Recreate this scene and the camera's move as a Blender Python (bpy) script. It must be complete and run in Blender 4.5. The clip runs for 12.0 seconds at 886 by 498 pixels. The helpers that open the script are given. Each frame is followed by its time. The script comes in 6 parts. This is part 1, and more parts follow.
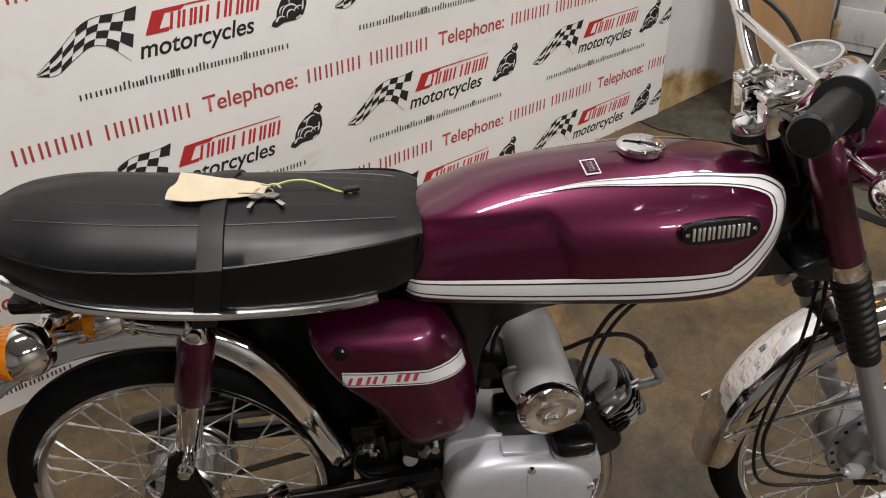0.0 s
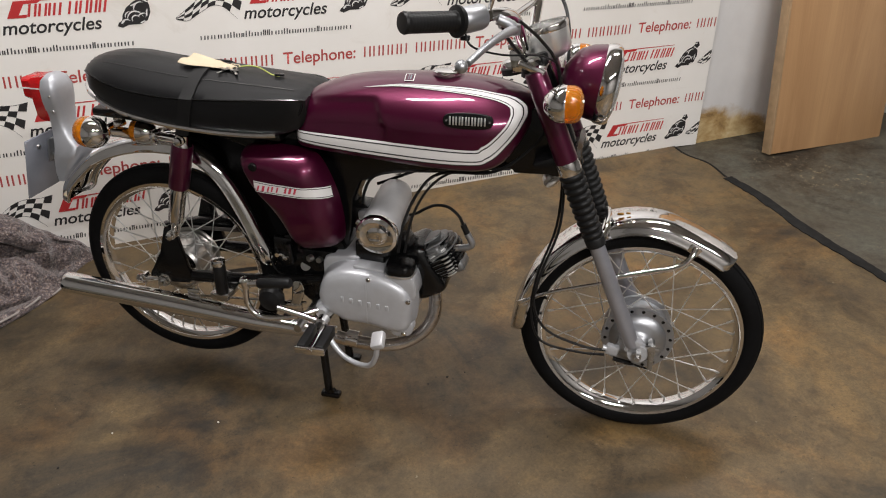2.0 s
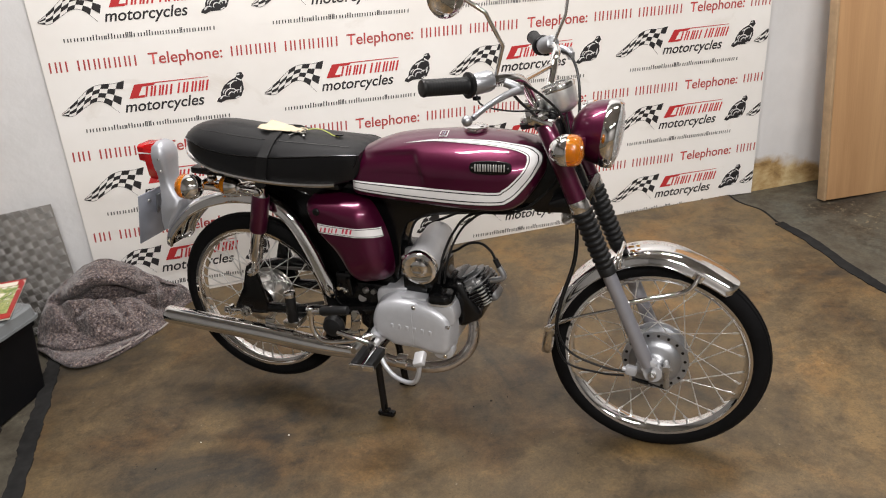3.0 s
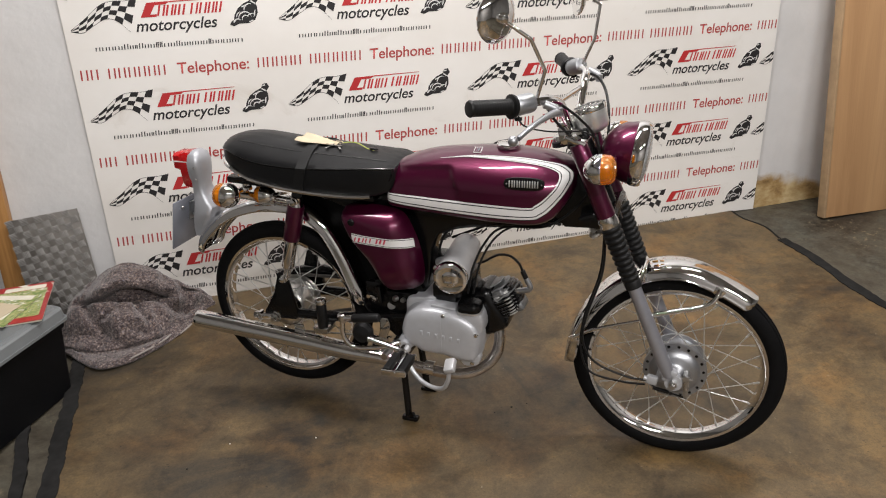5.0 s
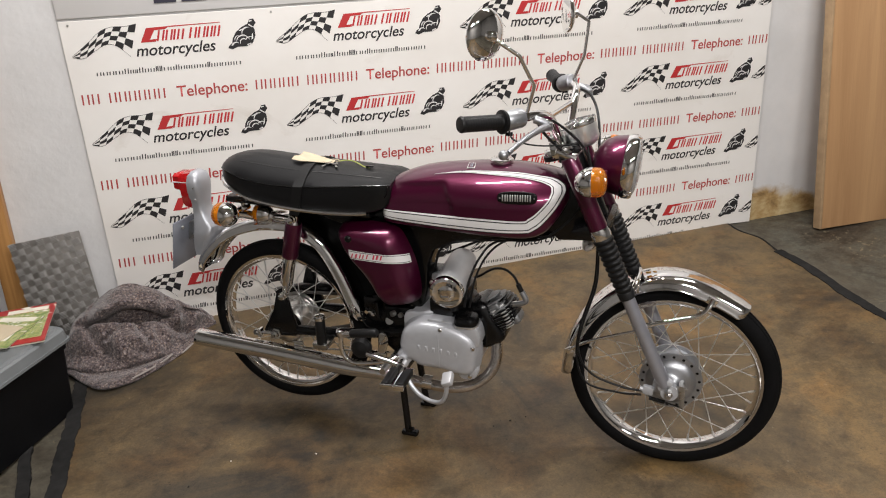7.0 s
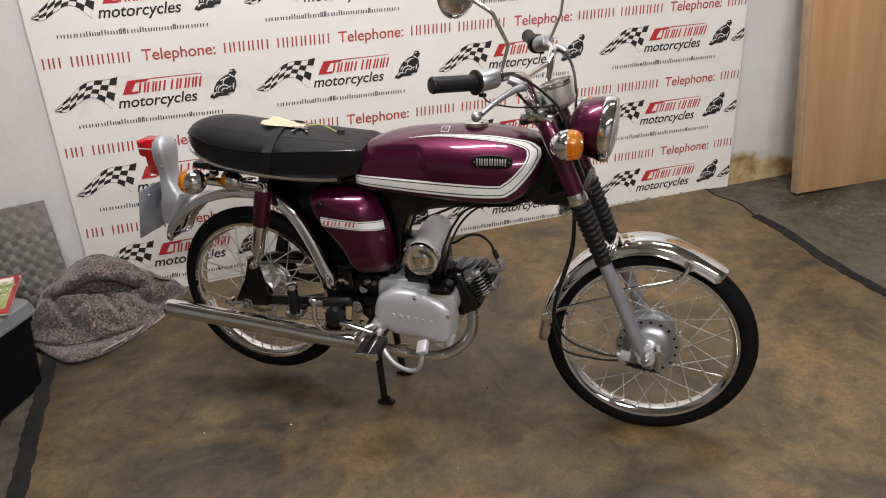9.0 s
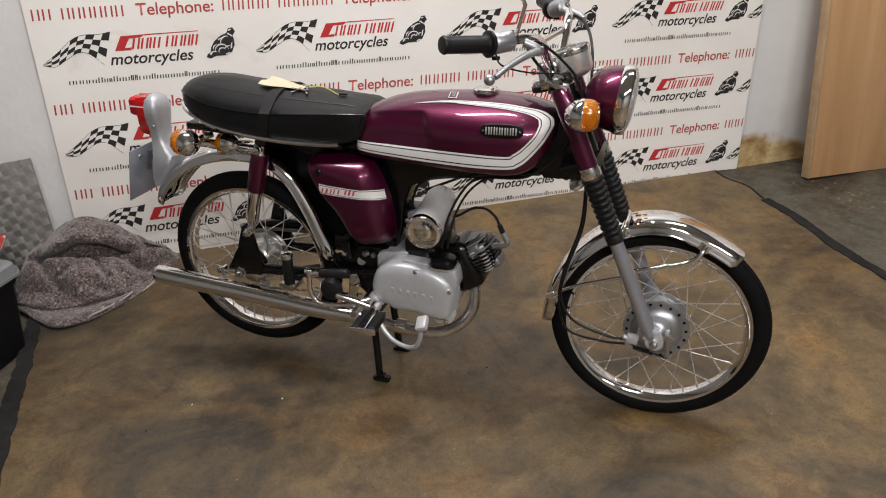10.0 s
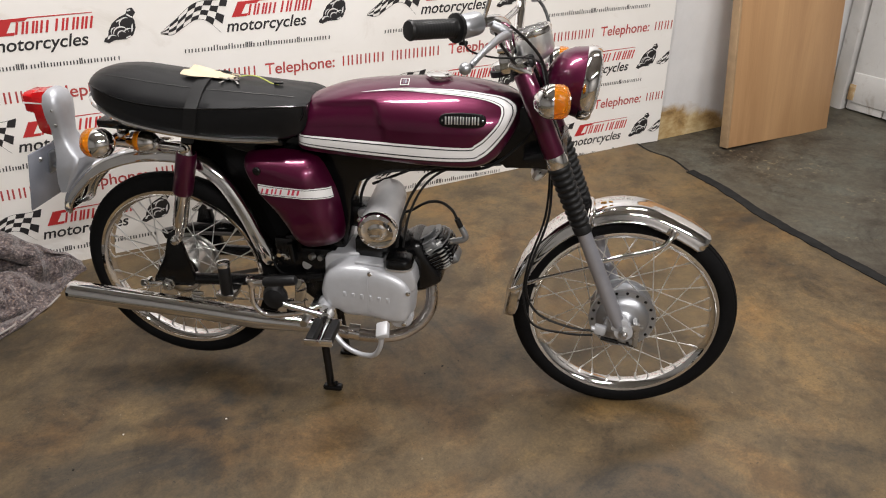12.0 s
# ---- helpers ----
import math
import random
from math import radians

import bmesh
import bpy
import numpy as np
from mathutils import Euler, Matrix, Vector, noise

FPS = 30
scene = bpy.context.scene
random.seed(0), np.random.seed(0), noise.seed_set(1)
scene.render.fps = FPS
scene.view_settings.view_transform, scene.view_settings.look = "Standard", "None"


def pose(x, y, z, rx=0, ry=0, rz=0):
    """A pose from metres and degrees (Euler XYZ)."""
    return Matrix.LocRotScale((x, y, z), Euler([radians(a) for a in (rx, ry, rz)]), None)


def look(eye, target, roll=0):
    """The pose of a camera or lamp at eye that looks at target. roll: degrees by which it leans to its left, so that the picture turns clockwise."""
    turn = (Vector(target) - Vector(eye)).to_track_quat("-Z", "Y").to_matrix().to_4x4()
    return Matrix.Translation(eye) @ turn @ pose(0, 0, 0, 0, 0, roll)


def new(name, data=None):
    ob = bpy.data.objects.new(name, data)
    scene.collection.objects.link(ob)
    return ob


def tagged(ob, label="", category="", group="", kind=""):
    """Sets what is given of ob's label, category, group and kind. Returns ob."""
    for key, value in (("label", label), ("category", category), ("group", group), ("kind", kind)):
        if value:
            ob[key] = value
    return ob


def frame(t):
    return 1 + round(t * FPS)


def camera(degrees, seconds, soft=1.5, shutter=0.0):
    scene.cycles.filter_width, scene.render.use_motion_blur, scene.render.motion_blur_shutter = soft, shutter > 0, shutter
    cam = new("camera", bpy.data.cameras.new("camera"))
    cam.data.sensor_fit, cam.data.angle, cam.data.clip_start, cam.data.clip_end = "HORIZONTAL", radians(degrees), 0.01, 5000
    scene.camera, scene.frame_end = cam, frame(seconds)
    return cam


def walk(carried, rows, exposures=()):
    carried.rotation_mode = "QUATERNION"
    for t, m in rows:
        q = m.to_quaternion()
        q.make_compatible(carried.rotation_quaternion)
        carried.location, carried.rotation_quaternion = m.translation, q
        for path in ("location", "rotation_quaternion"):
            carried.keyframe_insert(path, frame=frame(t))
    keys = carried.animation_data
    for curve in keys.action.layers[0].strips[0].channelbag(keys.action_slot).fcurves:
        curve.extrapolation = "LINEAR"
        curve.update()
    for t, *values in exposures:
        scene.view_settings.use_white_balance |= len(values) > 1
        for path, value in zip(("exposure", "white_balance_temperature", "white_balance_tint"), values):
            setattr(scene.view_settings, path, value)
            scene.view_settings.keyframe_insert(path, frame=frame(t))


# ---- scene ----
cam = camera(61.0, 12.0, soft=1.1)
PATH = [
    (0, (-0.259, -1.675, 1.274), (0.762, -0.339, 0.191), -2.4),
    (0.5, (-0.225, -1.909, 1.28), (0.625, -0.391, 0.293), -1.0),
    (1, (-0.118, -2.151, 1.278), (0.481, -0.524, 0.28), -0.1),
    (1.5, (-0.093, -2.332, 1.265), (0.549, -0.68, 0.339), 0.4),
    (2, (-0.074, -2.575, 1.271), (0.554, -0.934, 0.316), 0.3),
    (2.5, (-0.046, -2.726, 1.307), (0.47, -1.002, 0.435), -2.9),
    (3, (-0.01, -2.869, 1.315), (0.396, -1.08, 0.518), -3.7),
    (3.2, (-0.016, -2.901, 1.328), (0.364, -1.099, 0.549), -3.7),
    (5, (-0.14, -2.905, 1.362), (0.306, -1.119, 0.58), -2.2),
    (5.5, (-0.124, -2.919, 1.362), (0.344, -1.132, 0.597), -2.1),
    (6, (-0.121, -2.929, 1.366), (0.354, -1.135, 0.619), -3.3),
    (6.5, (-0.124, -2.935, 1.365), (0.36, -1.143, 0.621), -3.4),
    (6.7, (-0.13, -2.941, 1.36), (0.33, -1.138, 0.625), -3.6),
    (8.3, (-0.122, -2.916, 1.357), (0.305, -1.11, 0.611), -2.6),
    (8.5, (-0.121, -2.914, 1.353), (0.319, -1.117, 0.594), -2.5),
    (9, (-0.104, -2.909, 1.334), (0.378, -1.145, 0.524), -3.1),
    (9.5, (-0.094, -2.903, 1.338), (0.415, -1.145, 0.533), -2.8),
    (10, (-0.103, -2.83, 1.29), (0.382, -1.094, 0.423), -1.1),
    (10.5, (-0.174, -2.699, 1.274), (0.515, -1.032, 0.41), -1.2),
    (11, (-0.213, -2.663, 1.3), (0.575, -1.044, 0.43), -1.3),
    (11.5, (-0.208, -2.654, 1.296), (0.585, -1.044, 0.414), -2.1),
    (12, (-0.197, -2.645, 1.29), (0.536, -1.036, 0.355), -0.3),
]
walk(cam, [(t, look(eye, target, roll)) for t, eye, target, roll in PATH],
     exposures=[(0, -0.26), (0.5, -0.30), (1, -0.29), (1.5, -0.15), (2, -0.07), (2.5, 0.20), (3, 0.20), (3.2, 0.18), (5, -0.02), (6.5, 0.0), (8.5, -0.01), (9, -0.06),
                (9.5, -0.08), (10, -0.07), (10.5, -0.12), (11, 0.03), (11.5, 0.20), (12, 0.18)])

# ---- world and lights ----
world = bpy.data.worlds.new("world")
scene.world = world
world.use_nodes = True
world.node_tree.nodes["Background"].inputs[0].default_value = (1.0, 0.95, 0.88, 1)
world.node_tree.nodes["Background"].inputs[1].default_value = 0.02
scene.view_settings.exposure = 0.0


def tube_lamp(x, y, z, length, width, power, rz=0.0, colour=(0.985, 0.950, 0.935)):
    data = bpy.data.lights.new("ceiling_tube", "AREA")
    data.shape, data.size, data.size_y, data.energy, data.color = "RECTANGLE", length, width, power, colour
    ob = new("ceiling_tube", data)
    ob.matrix_world = pose(x, y, z, 0, 0, rz)
    return ob


for lx, ly, power in ((0.0, -1.0, 63), (1.9, -1.0, 34), (0.0, -4.5, 142), (2.0, -4.5, 66)):
    tube_lamp(lx, ly, 2.98, 1.2, 0.12, power)


# ---- materials ----
class Mat:
    """A node material around one Principled shader."""

    def __init__(self, name, colour, rough=0.5, metal=0.0, coat=0.0, spec=0.5):
        self.m = bpy.data.materials.new(name)
        self.m.use_nodes = True
        self.n, self.l = self.m.node_tree.nodes, self.m.node_tree.links
        self.b = self.n["Principled BSDF"]
        self.set("Base Color", (*colour, 1)).set("Roughness", rough).set("Metallic", metal)
        self.set("Coat Weight", coat).set("Specular IOR Level", spec).set("Coat Roughness", 0.04)
        tc = self.n.new("ShaderNodeTexCoord")
        self.co = tc.outputs["Object"]

    def set(self, key, value):
        self.b.inputs[key].default_value = value
        return self

    def noise(self, scale, detail=4.0, rough=0.55, stretch=None, distort=0.0, offset=None):
        t = self.n.new("ShaderNodeTexNoise")
        t.inputs["Scale"].default_value, t.inputs["Detail"].default_value = scale, detail
        t.inputs["Roughness"].default_value, t.inputs["Distortion"].default_value = rough, distort
        co = self.co
        if stretch or offset:
            mp = self.n.new("ShaderNodeMapping")
            mp.inputs["Scale"].default_value = stretch or (1, 1, 1)
            mp.inputs["Location"].default_value = offset or (0, 0, 0)
            self.l.new(co, mp.inputs["Vector"])
            co = mp.outputs["Vector"]
        self.l.new(co, t.inputs["Vector"])
        return t.outputs["Fac"]

    def ramp(self, src, stops):
        r = self.n.new("ShaderNodeValToRGB")
        el = r.color_ramp.elements
        while len(el) < len(stops):
            el.new(0.5)
        for e, (p, c) in zip(el, stops):
            e.position, e.color = p, (*c, 1) if len(c) == 3 else c
        self.l.new(src, r.inputs["Fac"])
        return r.outputs["Color"]

    def mix(self, a, b, fac, mode="MIX"):
        x = self.n.new("ShaderNodeMix")
        x.data_type, x.blend_type = "RGBA", mode
        for k, v in ((0, fac), (6, a), (7, b)):
            if isinstance(v, (int, float)):
                x.inputs[k].default_value = v
            elif isinstance(v, tuple):
                x.inputs[k].default_value = (*v, 1)
            else:
                self.l.new(v, x.inputs[k])
        return x.outputs[2]

    def colour(self, out):
        self.l.new(out, self.b.inputs["Base Color"])
        return self

    def rough(self, out, low, high):
        r = self.n.new("ShaderNodeMapRange")
        r.inputs["To Min"].default_value, r.inputs["To Max"].default_value = low, high
        self.l.new(out, r.inputs["Value"])
        self.l.new(r.outputs[0], self.b.inputs["Roughness"])
        return self

    def bump(self, out, strength, distance):
        b = self.n.new("ShaderNodeBump")
        b.inputs["Strength"].default_value, b.inputs["Distance"].default_value = strength, distance
        self.l.new(out, b.inputs["Height"])
        self.l.new(b.outputs["Normal"], self.b.inputs["Normal"])
        return self


def grained(name, colour, rough=0.5, metal=0.0, coat=0.0, scale=40.0, amount=0.25, bump=0.0, dist=0.002, spec=0.5):
    """A material whose colour and gloss wander a little at two sizes."""
    m = Mat(name, colour, rough, metal, coat, spec)
    a, b = m.noise(scale), m.noise(scale * 0.13, 3.0)
    dark = tuple(c * (1 - amount) for c in colour)
    light = tuple(min(1.0, c * (1 + amount * 0.6)) for c in colour)
    m.colour(m.mix(m.ramp(a, [(0.3, dark), (0.7, light)]), m.ramp(b, [(0.3, dark), (0.7, light)]), 0.5))
    m.rough(b, max(0.02, rough * 0.8), min(1.0, rough * 1.2))
    if bump:
        m.bump(a, bump, dist)
    return m


CHROME = grained("chrome", (0.84, 0.83, 0.82), 0.06, 1.0, 0.0, 30, 0.05, 0.06, 0.0015).m
PIPE = grained("heat_marked_chrome", (0.66, 0.62, 0.59), 0.07, 1.0, 0.0, 60, 0.30, 0.45, 0.003).m
SPOKE = grained("spoke_steel", (0.80, 0.80, 0.79), 0.30, 0.85, 0.0, 60, 0.10).m
STEEL = grained("bright_zinc", (0.55, 0.54, 0.52), 0.28, 1.0, 0.0, 60, 0.15).m
ALLOY = grained("alloy", (0.41, 0.42, 0.44), 0.40, 0.9, 0.0, 50, 0.15, 0.1, 0.0006).m
SILVER = grained("silver_paint", (0.53, 0.54, 0.565), 0.42, 0.40, 0.15, 45, 0.10, 0.05, 0.0006).m
FORK = grained("fork_paint", (0.40, 0.41, 0.46), 0.34, 0.65, 0.3, 40, 0.12).m
CASTING = grained("cast_alloy", (0.23, 0.234, 0.238), 0.48, 0.75, 0.0, 120, 0.2, 0.3, 0.0008).m
CARB = grained("frosted_plastic", (0.50, 0.50, 0.51), 0.42, 0.25, 0.0, 22, 0.16).m
BLACK = grained("black_enamel", (0.003, 0.003, 0.0033), 0.25, 0.0, 0.12, 30, 0.3, 0.0, 0.002, 0.35).m
RUBBER = grained("rubber", (0.008, 0.008, 0.0083), 0.48, 0.0, 0.0, 150, 0.3, 0.2, 0.0006, 0.3).m
TYRE = grained("tyre_rubber", (0.0055, 0.0055, 0.0058), 0.65, 0.0, 0.0, 90, 0.35, 0.25, 0.0008, 0.09).m
VINYL = grained("seat_vinyl", (0.0062, 0.0062, 0.0068), 0.37, 0.0, 0.0, 420, 0.25, 0.25, 0.0004, 0.29).m
WHITE = grained("white_decal", (0.78, 0.77, 0.76), 0.25, 0.0, 0.5, 60, 0.05).m
INK = grained("black_print", (0.018, 0.017, 0.018), 0.5, 0.0, 0.0, 60, 0.3).m
GREY_INK = grained("grey_print", (0.040, 0.039, 0.040), 0.5, 0.0, 0.0, 60, 0.3).m
RED_INK = grained("red_print", (0.50, 0.028, 0.030), 0.5, 0.0, 0.0, 20, 0.15).m
ROSE_INK = grained("dull_red_print", (0.42, 0.055, 0.05), 0.5, 0.0, 0.0, 20, 0.15).m
DECAL_RED = grained("decal_red", (0.55, 0.05, 0.09), 0.3, 0.0, 0.3, 40, 0.1).m
PAPER = grained("cream_card", (0.56, 0.47, 0.33), 0.7, 0.0, 0.0, 30, 0.12, 0.1, 0.001).m
LIME = grained("lime_strap", (0.40, 0.46, 0.10), 0.5, 0.0, 0.0, 60, 0.15).m
GREY_PLASTIC = grained("grey_lid_plastic", (0.17, 0.182, 0.187), 0.4, 0.0, 0.0, 20, 0.12).m
BLACK_PLASTIC = grained("black_crate_plastic", (0.0048, 0.0050, 0.0058), 0.55, 0.0, 0.0, 30, 0.3, 0.0, 0.002, 0.12).m
PLATE_GREY = grained("plate_back", (0.30, 0.32, 0.37), 0.25, 0.3, 0.0, 18, 0.15).m
TAIL = grained("satin_cast_alloy", (0.44, 0.45, 0.48), 0.40, 0.55, 0.0, 40, 0.12, 0.1, 0.0006).m
BOWL = grained("lamp_bowl", (0.86, 0.86, 0.85), 0.38, 0.5, 0.0, 40, 0.05).m
DIAL = grained("dial_black", (0.03, 0.03, 0.03), 0.4, 0, 0, 60, 0.2).m


def candy():
    m = Mat("candy_purple", (0.08, 0.003, 0.03), 0.36, 0.66, 0.8)
    m.set("Coat Roughness", 0.025)
    a = m.noise(900, 2.0)
    b = m.noise(5, 2.0)
    m.colour(m.mix(m.ramp(a, [(0.3, (0.056, 0.0011, 0.0180)), (0.7, (0.102, 0.0024, 0.036))]),
                   m.ramp(b, [(0.3, (0.060, 0.0012, 0.020)), (0.7, (0.088, 0.0021, 0.031))]), 0.5))
    return m.m


def clear(name, colour, rough=0.05, trans=0.85):
    m = Mat(name, colour, rough, 0.0, 0.3)
    m.set("Transmission Weight", trans).set("IOR", 1.45)
    v = m.n.new("ShaderNodeTexVoronoi")
    v.inputs["Scale"].default_value = 160
    m.l.new(m.co, v.inputs["Vector"])
    m.bump(v.outputs["Distance"], 0.35, 0.002)
    return m.m


PURPLE = candy()


def ribbed(m, scale):
    """Moulded vertical ribs on a lens."""
    w = m.n.new("ShaderNodeTexWave")
    w.bands_direction = "Y"
    w.inputs["Scale"].default_value = scale
    m.l.new(m.co, w.inputs["Vector"])
    return m.bump(w.outputs["Fac"], 0.35, 0.002).m


AMBER = Mat("amber_lens", (0.95, 0.32, 0.010), 0.10, 0.0, 0.4)
AMBER.set("Transmission Weight", 0.66).set("IOR", 1.45)
AMBER = ribbed(AMBER, 55)
RED_LENS = clear("red_lens", (0.55, 0.008, 0.010), 0.10, 0.25)
GLASS = clear("lamp_glass", (0.95, 0.96, 0.95), 0.04, 0.9)


def banner_white():
    m = Mat("banner_vinyl", (0.80, 0.76, 0.71), 0.42)
    a = m.ramp(m.noise(1.6, 5.0, 0.6), [(0.35, (0.81, 0.78, 0.735)), (0.62, (0.87, 0.85, 0.815))])
    smear = m.ramp(m.noise(3.2, 6.0, 0.65, (1, 1, 1.6), 0.8, (3.1, 0, 0.4)), [(0.60, (1, 1, 1)), (0.80, (0.62, 0.56, 0.48))])
    m.colour(m.mix(a, smear, 0.55, "MULTIPLY"))
    return m.bump(m.noise(2.4, 2.0), 0.25, 0.01).m


def door_paint():
    """White gloss gone grey, with scuffs and brown grime."""
    m = Mat("door_paint", (0.72, 0.71, 0.69), 0.5)
    a = m.ramp(m.noise(2.6, 6.0, 0.6), [(0.3, (0.58, 0.565, 0.54)), (0.6, (0.72, 0.71, 0.69))])
    grime = m.ramp(m.noise(11, 9.0, 0.75, (1, 1, 0.5), 0.6), [(0.56, (1, 1, 1)), (0.72, (0.50, 0.43, 0.35))])
    m.colour(m.mix(a, grime, 0.75, "MULTIPLY"))
    return m.bump(m.noise(30, 6.0), 0.25, 0.004).m


def stained_wall():
    """White paint with brown damp patches low on the wall."""
    m = Mat("stained_wall_paint", (0.75, 0.74, 0.73), 0.6)
    a = m.ramp(m.noise(2.0, 6.0, 0.6), [(0.3, (0.60, 0.596, 0.592)), (0.6, (0.71, 0.706, 0.702))])
    marks = m.ramp(m.noise(9, 8.0, 0.7, None, 1.2), [(0.66, (1, 1, 1)), (0.82, (0.66, 0.62, 0.57))])
    col = m.mix(a, marks, 0.6, "MULTIPLY")
    damp = m.ramp(m.noise(7, 8.0, 0.66, (1, 1, 1.6), 0.2), [(0.30, (0.17, 0.095, 0.034)), (0.46, (0.42, 0.28, 0.12)), (0.60, (0.58, 0.45, 0.24)), (0.78, (0.68, 0.61, 0.47))])
    wobble = m.noise(9, 6.0, 0.65, None, 0.5, (4, 0, 2))
    for cx, cz, w, h in ((2.20, 0.085, 0.24, 0.165), (2.37, 0.110, 0.20, 0.075), (3.18, 0.19, 0.09, 0.12)):
        mp = m.n.new("ShaderNodeMapping")
        mp.inputs["Location"].default_value = (-cx / w, 0, -cz / h)
        mp.inputs["Scale"].default_value = (1 / w, 0, 1 / h)
        m.l.new(m.co, mp.inputs["Vector"])
        ln = m.n.new("ShaderNodeVectorMath")
        ln.operation = "LENGTH"
        m.l.new(mp.outputs[0], ln.inputs[0])
        sm = m.n.new("ShaderNodeMath")
        sm.operation = "MULTIPLY_ADD"
        m.l.new(wobble, sm.inputs[0])
        sm.inputs[1].default_value = 0.9
        m.l.new(ln.outputs["Value"], sm.inputs[2])
        rng = m.n.new("ShaderNodeMapRange")
        rng.inputs["From Min"].default_value, rng.inputs["From Max"].default_value = 1.50, 1.20
        m.l.new(sm.outputs[0], rng.inputs["Value"])
        col = m.mix(col, damp, rng.outputs[0])
    m.colour(col)
    return m.bump(m.noise(30, 6.0), 0.35, 0.005).m


def rust_damp():
    m = Mat("damp_stain", (0.5, 0.36, 0.2), 0.75)
    col = m.ramp(m.noise(12, 8.0, 0.7, None, 0.6), [(0.3, (0.22, 0.115, 0.04)), (0.5, (0.50, 0.34, 0.17)), (0.62, (0.66, 0.60, 0.50))])
    m.colour(col)
    return m.bump(m.noise(40, 6.0), 0.5, 0.004).m


def floor_brown():
    m = Mat("brown_floor", (0.2, 0.14, 0.08), 0.4)
    tan, brown, dark, ochre = (0.123, 0.085, 0.041), (0.084, 0.059, 0.030), (0.032, 0.027, 0.020), (0.182, 0.114, 0.045)
    base = m.ramp(m.noise(1.7, 9.0, 0.66, None, 0.8), [(0.35, dark), (0.455, brown), (0.56, tan), (0.68, ochre)])
    rust = m.ramp(m.noise(3.4, 7.0, 0.62, None, 0.5, (6, 1, 0)), [(0.50, (1, 1, 1)), (0.66, (1.22, 1.02, 0.80))])
    fine = m.ramp(m.noise(24, 10.0, 0.78, None, 0.4), [(0.32, (0.55, 0.55, 0.56)), (0.50, (1, 1, 1)), (0.68, (1.28, 1.22, 1.1))])
    worn = m.ramp(m.noise(8.5, 9.0, 0.74, None, 0.7, (7, 2, 0)), [(0.36, (0.66, 0.67, 0.69)), (0.50, (1, 1, 1)), (0.66, (1.2, 1.13, 1.0))])
    scr = m.n.new("ShaderNodeTexVoronoi")
    scr.feature = "DISTANCE_TO_EDGE"
    scr.inputs["Scale"].default_value = 2.3
    mp = m.n.new("ShaderNodeMapping")
    mp.inputs["Scale"].default_value = (0.5, 1.6, 1)
    mp.inputs["Rotation"].default_value = (0, 0, 0.6)
    m.l.new(m.co, mp.inputs["Vector"])
    m.l.new(mp.outputs["Vector"], scr.inputs["Vector"])
    scratch = m.ramp(scr.outputs["Distance"], [(0.0, (0.45, 0.44, 0.43)), (0.012, (1, 1, 1))])
    dirt = m.ramp(m.noise(5.2, 8.0, 0.72, None, 0.5, (2, 5, 0)), [(0.50, (1, 1, 1)), (0.60, (0.60, 0.58, 0.56)), (0.72, (0.26, 0.25, 0.24))])
    col = m.mix(m.mix(m.mix(base, rust, 0.8, "MULTIPLY"), fine, 0.8, "MULTIPLY"), dirt, 0.75, "MULTIPLY")
    col = m.mix(m.mix(col, worn, 0.6, "MULTIPLY"), scratch, m.ramp(m.noise(3.0, 3.0, 0.5, None, 0, (1, 9, 0)), [(0.48, (0, 0, 0)), (0.62, (0.25, 0.25, 0.25))]), "MULTIPLY")
    grit = m.ramp(m.noise(150, 4.0, 0.7), [(0.35, (0.72, 0.72, 0.72)), (0.6, (1.1, 1.1, 1.1))])
    specks = m.ramp(m.noise(75, 3.0, 0.6), [(0.67, (1, 1, 1)), (0.72, (0.25, 0.25, 0.26))])
    pale = m.ramp(m.noise(48, 4.0, 0.6, None, 0.0, (9, 3, 0)), [(0.71, (0, 0, 0)), (0.76, (1, 1, 1))])
    col = m.mix(m.mix(col, specks, 0.7, "MULTIPLY"), grit, 0.7, "MULTIPLY")
    m.colour(m.mix(col, (0.30, 0.26, 0.19), m.mix((0.0, 0.0, 0.0), pale, 0.45)))
    m.rough(m.noise(4, 7.0, 0.65), 0.36, 0.66)
    return m.bump(m.noise(70, 6.0), 0.2, 0.002).m


